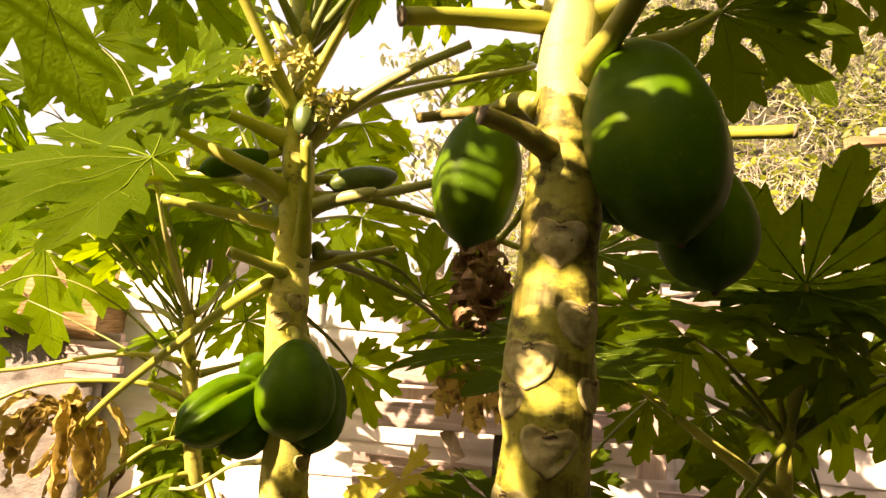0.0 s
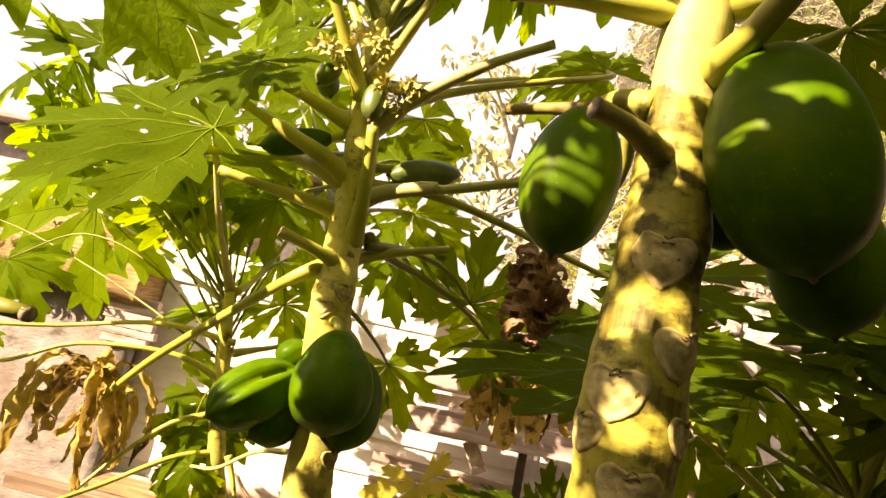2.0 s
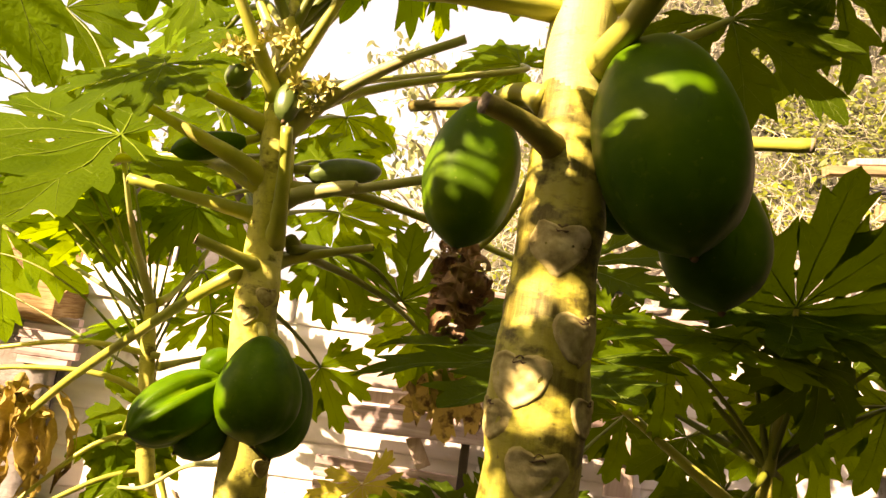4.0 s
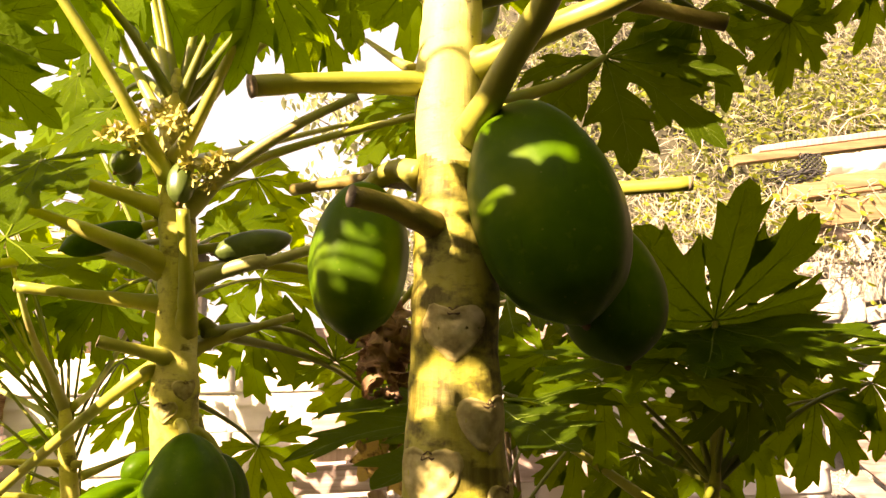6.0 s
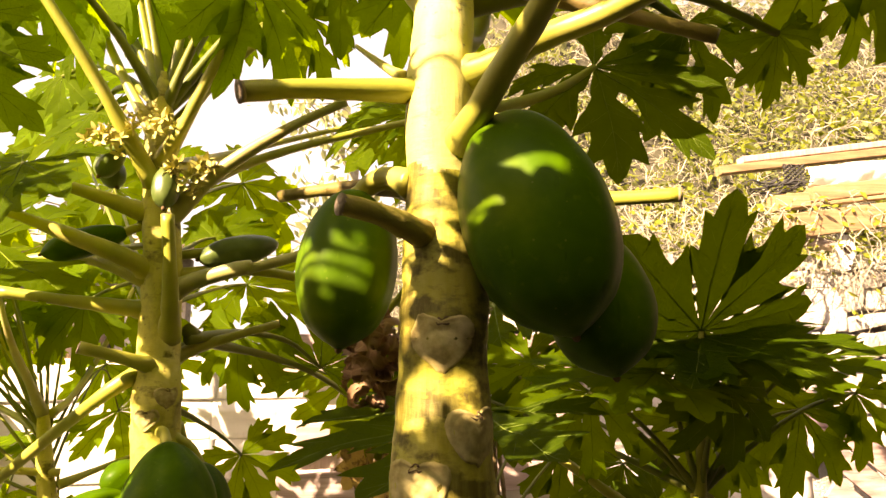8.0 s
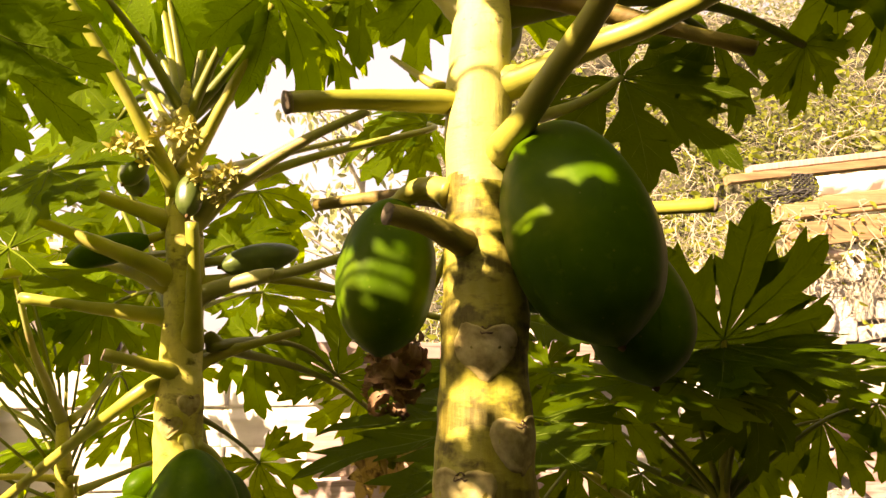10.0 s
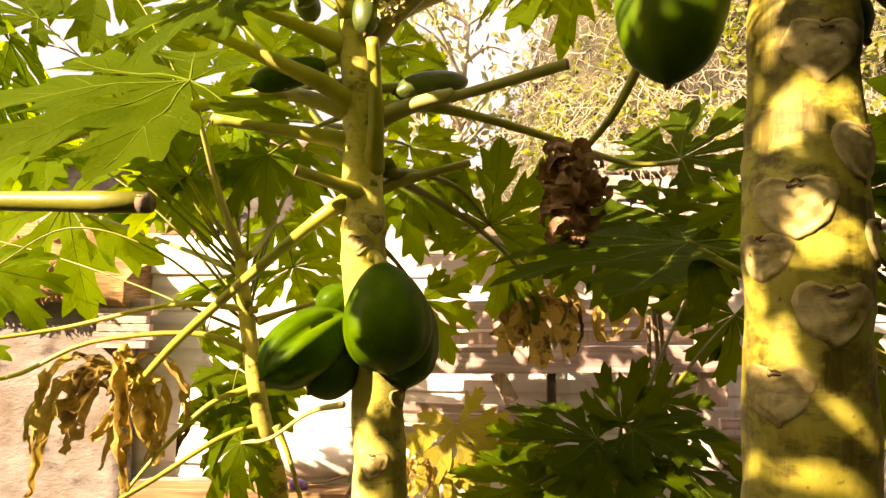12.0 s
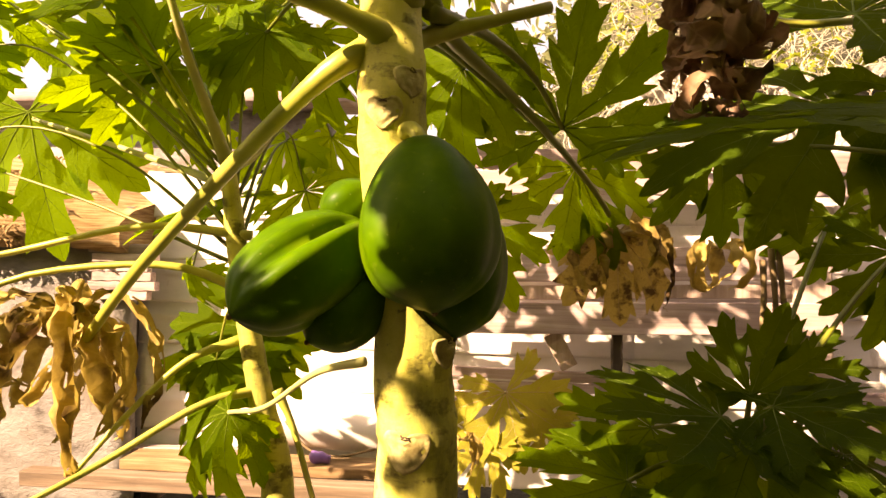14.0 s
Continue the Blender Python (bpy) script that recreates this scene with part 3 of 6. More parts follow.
def curled_lobes(tree, hub, length, width, count, seed, material, rise=0.3, label="withered curled brown leaf"):
    """A dead leaf whose lobes arch out, hang and roll into ragged open tubes with hooked ends."""
    rng = random.Random(seed)
    hub = Vector(hub)
    chunks = []
    for k in range(count):
        a = 2 * math.pi * k / count + rng.uniform(-0.35, 0.35)
        out = Vector((math.cos(a), 0.75 * math.sin(a), 0))
        L = length * rng.uniform(0.7, 1.1)
        reach = L * rng.uniform(0.36, 0.58)
        turn = Vector((-out.y, out.x, 0)) * rng.uniform(-0.3, 0.3) * L
        drop = rng.uniform(0.45, 0.85)
        hook = rng.uniform(-0.35, 0.25)
        pts = [hub, hub + out * reach * 0.5 + Vector((0, 0, rise * L * rng.uniform(0.1, 1.0))), hub + out * reach * 0.92 + Vector((0, 0, rise * L * rng.uniform(-0.6, 0.3))), hub + out * reach * 1.08 + turn * 0.5 + Vector((0, 0, -drop * 0.55 * L)), hub + out * reach * 1.02 + turn + Vector((0, 0, -drop * 0.88 * L)), hub + out * reach * (1 + hook) + turn * 1.1 + Vector((0, 0, -drop * L))]
        n, cols = 34, 12
        path = spline(pts, n)
        bend, ph = rng.uniform(3.0, 4.6), rng.uniform(0, 9)
        broad = width * rng.uniform(0.7, 1.2)
        verts, faces = [], []
        for i, p in enumerate(path):
            u = i / n
            tang = (path[min(i + 1, n)] - path[max(i - 1, 0)]).normalized()
            sd = tang.cross(out)
            sd = sd.normalized() if sd.length > 0.05 else Vector((0, 0, 1)).cross(out).normalized()
            nm = sd.cross(tang)
            r = broad * (0.22 + 0.78 * math.sin(math.pi * min(1.0, u * 1.08 + 0.04)) ** 0.7) * 0.5 * (1 + 0.45 * noise.noise(Vector((u * 6, ph, 1.0))))
            for j in range(cols + 1):
                c = j / cols - 0.5
                rag = 1 + (0.75 * noise.noise(Vector((u * 14 + ph, c * 3, seed))) if abs(c) > 0.4 else 0)
                th = c * bend * rag
                q = p + (sd * math.sin(th) - nm * math.cos(th)) * r
                q += Vector((noise.noise(q * 26 + Vector((seed, 0, 0))), noise.noise(q * 26 + Vector((0, 7, 0))), noise.noise(q * 26 + Vector((0, 0, 3))))) * width * 0.34
                verts.append(q)
        for i in range(n):
            for j in range(cols):
                if noise.noise(Vector((i * 0.35 + ph, j * 0.5, seed * 2.0))) > 0.34:
                    continue
                o = i * (cols + 1) + j
                faces.append((o, o + 1, o + cols + 2, o + cols + 1))
        chunks.append((verts, faces))
    return part("withered_leaf", mesh("withered_leaf", *merge(chunks)), material, tree, label)


def crumpled_clump(tree, centre, half, count, size, seed, material, label="crumpled reddish-brown dead leaf"):
    """Dead leaf blades screwed up into a loose hollow clump of cupped, torn flakes."""
    rng = random.Random(seed)
    centre = Vector(centre)
    chunks = []
    for k in range(count):
        z = 1 - 2 * (k + 0.5) / count
        a = k * 2.39996 + rng.uniform(-0.4, 0.4)
        ring = math.sqrt(1 - z * z)
        n = Vector((ring * math.cos(a), ring * math.sin(a), z))
        p = centre + Vector((n.x * half[0], n.y * half[1], n.z * half[2])) * rng.uniform(0.62, 1.05)
        n = (n + Vector((rng.uniform(-1, 1), rng.uniform(-1, 1), rng.uniform(-1, 1))) * 0.55).normalized()
        u = n.cross(Vector((rng.uniform(-1, 1), rng.uniform(-1, 1), rng.uniform(-0.3, 1)))).normalized()
        v = n.cross(u)
        L, W = size * rng.uniform(0.8, 1.5), size * rng.uniform(0.55, 1.0)
        bend, dish = rng.uniform(1.6, 3.8) * rng.choice((-1, 1, 1)), rng.uniform(-0.9, 0.9)
        r = W / abs(bend)
        ph = rng.uniform(0, 50)
        rows, cols = 12, 10
        verts, faces = [], []
        for i in range(rows + 1):
            for j in range(cols + 1):
                f, c = i / rows - 0.5, j / cols - 0.5
                taper = 1 - 1.5 * f * f + 0.35 * noise.noise(Vector((f * 9 + ph, c * 2, 0)))
                th = 2 * c * bend * 0.5 * taper
                q = p + u * (2 * f * L * 0.62) + v * (2 * r * math.sin(th)) + n * (2 * r * (math.cos(th) - 1) * (1 if bend > 0 else -1) + dish * L * (f * f * 2 - 0.2))
                w = q * 42 + Vector((ph, 0, 0))
                q += Vector((noise.noise(w), noise.noise(w + Vector((0, 9, 0))), noise.noise(w + Vector((0, 0, 5))))) * size * 0.16
                verts.append(q)
        for i in range(rows):
            for j in range(cols):
                if noise.noise(Vector((i * 0.42 + ph, j * 0.5, seed))) > 0.38:
                    continue
                o = i * (cols + 1) + j
                faces.append((o, o + 1, o + cols + 2, o + cols + 1))
        chunks.append((verts, faces))
    return part("withered_leaf", mesh("withered_leaf", *merge(chunks)), material, tree, label)


def spray(tree, root, hub, tip, face, shape, material=None, r=0.011, lift=0.05, stalk=None):
    """A leaf with its stalk, from root to hub."""
    a, b = Vector(root), Vector(hub)
    petiole(tree, [a, a.lerp(b, 0.35) + Vector((0, 0, lift)), a.lerp(b, 0.7) + Vector((0, 0, lift * 1.1)), b], r, r * 0.6, stalk or PETIOLE_THIN)
    leaf(tree, hub, tip, face, shape, material)


# ---- ground and distance ----
def ground_height(x, y):
    """Flat by the fence; behind it a bank climbs to the right."""
    bank = max(0.0, min(1.0, (y - 4.6) / 3.6)) * max(0.0, min(1.0, (x + 0.6) / 2.2)) * 7.0
    return bank + 0.03 * noise.noise(Vector((x * 1.3, y * 1.3, 0)))


def make_ground():
    xs = [-400, -120, -40, -15] + [-8 + k * 0.4 for k in range(46)] + [14, 30, 100, 400]
    ys = [-400, -100, -30, -10] + [-4 + k * 0.4 for k in range(40)] + [16, 30, 100, 400]
    verts = [(x, y, ground_height(x, y)) for y in ys for x in xs]
    n = len(xs)
    faces = [(j * n + i, j * n + i + 1, (j + 1) * n + i + 1, (j + 1) * n + i) for j in range(len(ys) - 1) for i in range(n - 1)]
    single("ground", mesh("ground", verts, faces), SOIL, "dry brown soil rising to a bank behind the fence", "ground", kind="structure")


make_ground()


def make_vines():
    """Dry creeper stems tangled over the bank."""
    rng = random.Random(4)
    chunks = []
    for k in range(6500):
        x, y = rng.uniform(0.0, 9.0), rng.uniform(4.85, 8.6)
        z = ground_height(x, y) + rng.uniform(-0.05, 0.45)
        p = Vector((x, y, z))
        d = Vector((rng.uniform(-1, 1), rng.uniform(-0.5, 0.3), rng.uniform(-0.8, 0.7)))
        pts = [p]
        for s in range(4):
            d = (d + Vector((rng.uniform(-0.9, 0.9), rng.uniform(-0.5, 0.5), rng.uniform(-0.9, 0.6)))).normalized()
            p = p + d * rng.uniform(0.05, 0.17)
            pts.append(p)
        r = rng.choice((0.0018, 0.0025, 0.003, 0.004, 0.0065))
        chunks.append(tube_data(spline(pts, 9), [r, r, r * 0.6], 3, False))
    single("creeper_stems", mesh("creeper_stems", *merge(chunks)), VINE, "tangled dry pale creeper stems covering the bank", "creeper", kind="stuff")


def small_leaf(p, d, size, rng):
    """A small pointed leaf of six faces, bent along its midrib."""
    s = d.cross(Vector((rng.uniform(-1, 1), rng.uniform(-1, 1), rng.uniform(-1, 1)))).normalized()
    n = s.cross(d)
    v = [p, p + d * size * 0.35 + s * size * 0.22 + n * size * 0.06, p + d * size * 0.7 + s * size * 0.17, p + d * size - n * size * 0.1, p + d * size * 0.7 - s * size * 0.17, p + d * size * 0.35 - s * size * 0.22 + n * size * 0.06, p + d * size * 0.45]
    return v, [(0, 1, 6), (1, 2, 6), (2, 3, 6), (3, 4, 6), (4, 5, 6), (5, 0, 6)]


def make_bank_leaves():
    rng = random.Random(9)
    for name, low, high, count, material, label in (
            ("creeper_leaves", 4.85, 7.2, 21000, BUSH_LEAF, "small yellowish-green creeper leaves on the bank"),
            ("bush_leaves", 6.0, 8.8, 19000, PALE_LEAF, "dusty pale green leaves high on the bank")):
        chunks = []
        for k in range(count):
            x, y = rng.uniform(0.0, 9.0), rng.uniform(low, high)
            if noise.noise(Vector((x * 1.6, y * 2.4, 2))) < -0.12:
                continue
            p = Vector((x, y, ground_height(x, y) + rng.uniform(0.05, 0.6)))
            d = Vector((rng.uniform(-1, 1), rng.uniform(-1, 0.6), rng.uniform(-1, 0.5))).normalized()
            chunks.append(small_leaf(p, d, rng.uniform(0.035, 0.06 if rng.random() < 0.6 else 0.14), rng))
        single(name, mesh(name, *merge(chunks)), material, label, "creeper", kind="stuff")


make_vines()
make_bank_leaves()


def background_tree(base, height, spread, seed, count, label):
    """A slender tree with long hanging leaves."""
    rng = random.Random(seed)
    base = Vector(base)
    tree = thing("background_tree", base, label, "tree")
    top = base + Vector((0.3, 0, height))
    part("trunk", tube("trunk", [base, base + Vector((0.1, 0.1, height * 0.5)), top], [0.14, 0.10, 0.03], 10, 14, 0.15), VINE, tree)
    leaves = []
    for k in range(26):
        u = rng.uniform(0.35, 1.0)
        p = base.lerp(top, u)
        a = rng.uniform(0, 2 * math.pi)
        out = Vector((math.cos(a), math.sin(a) * 0.7, rng.uniform(0.0, 0.7)))
        reach = spread * rng.uniform(0.5, 1.0)
        pts = spline([p, p + out * reach * 0.5 + Vector((0, 0, 0.15)), p + out * reach], 8)
        part("limb", mesh("limb", *tube_data(pts, [0.03, 0.018, 0.006], 5, False)), VINE, tree)
        for q in pts[2:]:
            for i in range(count):
                t0 = q + Vector((rng.gauss(0, 0.16), rng.gauss(0, 0.16), rng.gauss(0, 0.14)))
                d = Vector((rng.uniform(-0.6, 0.6), rng.uniform(-0.6, 0.6), rng.uniform(-1.2, 0.1))).normalized()
                leaves.append(small_leaf(t0, d, rng.uniform(0.09, 0.2), rng))
    part("crown", mesh("crown", *merge(leaves)), PALE_LEAF, tree, "pale drooping leaves, thin against the sky")


background_tree((-0.4, 8.2, 0.0), 5.2, 1.5, 3, 4, "tall slender tree with pale drooping leaves behind the fence")
background_tree((-4.6, 10.5, 0.0), 4.2, 1.6, 8, 4, "far tree with pale sunlit leaves behind the yard")


# ---- stone retaining wall under the bank ----
def make_stone_wall():
    wall = thing("stone_wall", (2.0, 4.5, 0), "pale dry-stone retaining wall under the bank", "wall", kind="structure")
    rng = random.Random(21)
    part("core", mesh("core", *box_data((0.6, 4.62, 0.0), (8.5, 4.95, 2.28))), STONE, wall)
    z = 0.9
    while z < 2.25:
        h = rng.uniform(0.11, 0.2)
        x = 0.55 + rng.uniform(0, 0.2)
        while x < 6.2:
            w = rng.uniform(0.10, 0.36)
            v, f = box_data((x, 4.46 + rng.uniform(-0.04, 0.04), z), (x + w - 0.004, 4.68, z + h * rng.uniform(0.8, 1.05)), 0.022, 0.035, rng)
            part("stone", mesh("stone", v, f, False), STONE, wall)
            x += w
        z += h


make_stone_wall()


def make_hanging_creeper():
    """Creeper that spills over the wall's top."""
    rng = random.Random(77)
    stems, leaves = [], []
    for k in range(900):
        x = rng.uniform(0.5, 6.0)
        p = Vector((x, rng.uniform(4.30, 4.62), rng.uniform(2.22, 2.80)))
        pts = [p]
        for s in range(4):
            p = p + Vector((rng.uniform(-0.12, 0.12), rng.uniform(-0.03, 0.02), rng.uniform(-0.15, 0.06)))
            p.y = min(p.y, 4.42) if p.z < 2.3 else p.y
            pts.append(p)
            if rng.random() < (0.55 if p.z > 2.32 else 0.10):
                leaves.append(small_leaf(p, Vector((rng.uniform(-1, 1), -0.6, rng.uniform(-1, 0.3))).normalized(), rng.uniform(0.04, 0.09), rng))
        stems.append(tube_data(spline(pts, 8), [0.0035, 0.002], 4, False))
    single("wall_creeper_stems", mesh("wall_creeper_stems", *merge(stems)), VINE, "dry creeper stems spilling over the stone wall", "creeper", kind="stuff")
    single("wall_creeper_leaves", mesh("wall_creeper_leaves", *merge(leaves)), BUSH_LEAF, "small yellow-green creeper leaves over the stone wall", "creeper", kind="stuff")


make_hanging_creeper()


def stack_timber(a, b, height, depth, label, seed, material=None):
    single("timber", mesh("timber", *board_data(a, b, height, depth, 0.006, 0.0, seed), False), material or TIMBER, label, "timber", "timbers on the retaining wall")


stack_timber((3.095, 4.740, 3.195), (5.112, 4.740, 3.469), 0.055, 0.10, "grey weathered board on top of the timber rail", 2, WOOD_UP)
stack_timber((2.867, 4.700, 3.087), (5.056, 4.700, 3.381), 0.068, 0.09, "sunlit orange timber rail along the stone wall's top", 4)
stack_timber((3.133, 4.450, 2.749), (3.407, 4.450, 2.783), 0.115, 0.12, "heavy shaded brown timber on the stone wall", 1)
stack_timber((3.462, 4.460, 2.827), (4.944, 4.460, 3.018), 0.120, 0.12, "heavy shaded brown timber on the stone wall", 6)
stack_timber((3.417, 4.380, 2.729), (4.545, 4.380, 2.872), 0.030, 0.07, "thin split batten between the timbers", 7)
stack_timber((3.083, 4.360, 2.539), (4.693, 4.360, 2.750), 0.190, 0.05, "broad sunlit orange plank on the stone wall", 3)


def white_tarp(a, b, height):
    """A crumpled white sheet tucked between the timbers."""
    a, b = Vector(a), Vector(b)
    verts, faces, n, m = [], [], 46, 12
    for i in range(n + 1):
        for j in range(m + 1):
            p = a.lerp(b, i / n) + Vector((0, 0, (j / m - 0.5) * height))
            q = p * 7
            p.y += 0.035 * noise.noise(q) + 0.016 * noise.noise(q * 3.1) - 0.03 * math.sin(math.pi * j / m)
            p.z += 0.012 * noise.noise(q + Vector((4, 0, 0)))
            verts.append(p)
    for i in range(n):
        for j in range(m):
            k = i * (m + 1) + j
            faces.append((k, k + m + 1, k + m + 2, k + 1))
    ob = single("tarp", mesh("tarp", verts, faces), PIPE, "crumpled white plastic sheet between the timbers", "tarp")
    ob.modifiers.new("thickness", "SOLIDIFY").thickness = 0.003


white_tarp((3.499, 4.520, 2.992), (4.936, 4.520, 3.171), 0.17)


def net_roll(centre, low):
    """A folded woven black net: a mesh of strands and a crumpled tail."""
    rng = random.Random(2)
    c, d = Vector(centre), Vector(low)
    chunks = []
    for k in range(9):
        z = -0.075 + k * 0.019
        pts = [c + Vector((-0.09 + 0.018 * i, 0.012 * math.sin(i * 3.1 + k * 3.1), z + 0.004 * math.sin(i * 2.0))) for i in range(11)]
        chunks.append(tube_data(spline(pts, 24), [0.0055, 0.0055], 5, True))
        x = -0.085 + k * 0.021
        pts = [c + Vector((x, 0.012 * math.sin(i * 3.1 + k * 3.1 + 1.5), -0.08 + 0.018 * i)) for i in range(10)]
        chunks.append(tube_data(spline(pts, 24), [0.0055, 0.0055], 5, True))
    for k in range(26):
        p = d + Vector((rng.uniform(-0.20, 0.16), rng.uniform(-0.05, 0.03), rng.uniform(-0.05, 0.05)))
        pts = [p + Vector((0.05 * i + rng.uniform(-0.02, 0.02), rng.uniform(-0.02, 0.02), 0.012 * i + rng.uniform(-0.02, 0.02))) for i in range(-2, 3)]
        chunks.append(tube_data(spline(pts, 14), [0.004, 0.008, 0.004], 5, True))
    single("old_net", mesh("old_net", *merge(chunks)), NET, "crumpled old black net on the timbers", "net")


net_roll((3.399, 4.520, 3.018), (3.240, 4.500, 2.904))


def pipe_bracket(centre):
    """A white plastic bracket with a large eye in the middle and a small hole at each end."""
    c = Vector(centre)
    bm = bmesh.new()
    outline = []
    for k in range(40):
        a = 2 * math.pi * k / 40
        r = 0.075 + 0.085 * abs(math.sin(a)) ** 6
        outline.append(bm.verts.new(c + Vector((math.cos(a) * (0.072 + 0.012 * math.cos(2 * a)), -0.03, math.sin(a) * r))))
    face = bm.faces.new(outline)
    out = bmesh.ops.extrude_face_region(bm, geom=[face])
    for v in out["geom"]:
        if isinstance(v, bmesh.types.BMVert):
            v.co.y += 0.07
    bmesh.ops.recalc_face_normals(bm, faces=bm.faces[:])
    bmesh.ops.bevel(bm, geom=bm.edges[:], offset=0.006, segments=2, affect="EDGES")
    me = bpy.data.meshes.new("plate")
    bm.to_mesh(me)
    bm.free()
    base = thing("pipe_bracket", c, "white plastic pipe bracket with a dark eye", "bracket")
    part("plate", me, PIPE, base)
    for dz, r in ((0.0, 0.034), (0.125, 0.012), (-0.125, 0.012)):
        q = c + Vector((0, 0, dz))
        part("eye", mesh("eye", *tube_data([q + Vector((0, -0.036, 0)), q + Vector((0, -0.030, 0)), q + Vector((0, 0.02, 0))], [r * 0.9, r, r], 18, True)), DARK, base, "dark hole")


pipe_bracket((3.664, 4.420, 2.390))
single("log", tube("log", [(3.335, 4.440, 2.467), (3.630, 4.440, 2.425)], [0.045, 0.050, 0.042], 12, 12, 0.25, 4), WOOD_UP, "short pinkish log under the timbers", "log")


# ---- fence of sheets and planks ----
def make_sky_block():
    """Unseen dark boards behind the path, added to keep skylight off the trees."""
    wall = thing("sky_block_south", (0, -2.6, 0), "unseen dark wall added to block skylight", "wall", kind="structure")
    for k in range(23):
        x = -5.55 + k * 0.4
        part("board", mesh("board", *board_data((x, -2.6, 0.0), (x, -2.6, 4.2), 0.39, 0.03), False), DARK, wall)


make_sky_block()
# more unseen blockers at the sides and overhead, added to deepen the shade
single("sky_block_east", mesh("sky_block_east", *board_data((3.3, -2.6, 2.3), (3.3, 3.35, 2.3), 4.6, 0.06), False), DARK, "unseen dark wall added to block skylight", "wall", kind="structure")
single("sky_block_west", mesh("sky_block_west", *board_data((-5.6, -2.6, 1.3), (-5.6, 3.0, 1.3), 2.6, 0.06), False), DARK, "unseen dark wall added to block skylight", "wall", kind="structure")
single("sky_block_roof", mesh("sky_block_roof", *board_data((-5.5, -2.08, 2.95), (3.2, -2.08, 2.95), 0.06, 1.0), False), DARK, "unseen dark roof added to block skylight from behind", "roof", kind="structure")
single("sky_block_roof", mesh("sky_block_roof", *board_data((0.75, -1.15, 2.75), (3.25, -1.15, 2.75), 0.06, 2.9), False), DARK, "unseen dark roof added to block skylight beside the path", "roof", kind="structure")


def make_sheet_fence():
    fence = thing("sheet_fence", (0, 3.6, 0), "whitewashed lapped metal sheet fence with rust streaks", "fence", kind="structure")
    rng = random.Random(6)
    z = 0.16
    row = 0
    while z < 1.5:
        h = 0.205
        for x0, x1 in ((-1.95, -0.72), (-0.74, 0.42), (0.40, 1.3), (1.28, 2.6)):
            verts, faces = [], []
            cols = 24
            prof = [(0.0, -0.006), (0.006, -0.010), (0.016, -0.009), (0.05, -0.006), (0.10, -0.004), (0.13, -0.006), (0.138, -0.010), (0.15, -0.005), (0.20, 0.001), (0.215, 0.003)]
            off = rng.uniform(-0.006, 0.006)
            for i in range(cols + 1):
                x = x0 + (x1 - x0) * i / cols
                for dz, dy in prof:
                    w = 0.006 * noise.noise(Vector((x * 4, row * 2.3, dz * 6)))
                    verts.append((x, 3.60 + dy + w + off, z + dz + 0.004 * noise.noise(Vector((x * 3, row, 4)))))
            m = len(prof)
            for i in range(cols):
                for j in range(m - 1):
                    a = i * m + j
                    faces.append((a, a + m, a + m + 1, a + 1))
            ob = part("sheet", mesh("sheet", verts, faces), SHEET, fence)
            sol = ob.modifiers.new("thickness", "SOLIDIFY")
            sol.thickness = 0.002
        row += 1
        z += h
    rails = part("rail", mesh("rail", *board_data((-1.9, 3.66, 0.9), (2.6, 3.66, 0.92), 0.09, 0.05)), WOOD, fence)
    for x in (-1.9, -0.5, 1.1, 2.55):
        part("post", mesh("post", *board_data((x, 3.68, 0.0), (x, 3.68, 1.62), 0.09, 0.09)), WOOD_UP, fence)


make_sheet_fence()


def plank(a, b, height, depth=0.025, label="weathered pinkish-grey fence plank", seed=0, material=None):
    me = mesh("plank", *board_data(a, b, height, depth, 0.003, 0.0, seed, 20), False)
    return single("plank", me, material or WOOD, label, "plank", "planks nailed across the fence")


plank((-0.366, 3.400, 0.965), (1.214, 3.400, 1.002), 0.135, 0.03, "sunlit pinkish-grey weathered plank with dark knots", 1)
# added board in place of the shadowed gap between the planks
plank((-0.284, 3.470, 1.071), (1.230, 3.470, 1.116), 0.062, 0.025, "narrow brown board standing in for the shaded fence gap", 2, WOOD_UP)
plank((-0.286, 3.450, 1.193), (1.195, 3.450, 1.236), 0.145, 0.025, "pale weathered plank under the rail", 3)
plank((-0.420, 3.460, 1.564), (1.490, 3.460, 1.566), 0.10, 0.04, "brownish weathered top rail of the fence", 4)
plank((-0.375, 3.520, 1.679), (1.526, 3.520, 1.670), 0.09, 0.025, "pale weathered plank above the top rail", 5)
plank((-0.453, 3.460, 0.722), (0.315, 3.460, 0.708), 0.045, 0.03, "thin grey batten below the planks", 6)
plank((-0.451, 3.450, 0.661), (0.314, 3.450, 0.666), 0.04, 0.03, "thin grey batten below the planks", 7)
plank((-0.450, 3.460, 0.596), (0.305, 3.460, 0.609), 0.045, 0.03, "thin grey batten below the planks", 8)
plank((1.165, 3.440, 0.666), (1.536, 3.440, 0.673), 0.05, 0.03, "thin grey batten below the planks", 9)
plank((1.172, 3.450, 0.568), (1.544, 3.450, 0.568), 0.06, 0.03, "thin grey batten below the planks", 10)
plank((1.178, 3.460, 0.458), (1.552, 3.460, 0.452), 0.05, 0.03, "thin grey batten below the planks", 11)


plank((2.368, 3.300, 1.369), (2.953, 3.250, 0.907), 0.13, 0.025, "pinkish weathered board leaning against the wall", 21)
plank((2.434, 3.260, 1.142), (2.841, 3.220, 0.779), 0.12, 0.025, "pinkish weathered board leaning against the wall", 22)
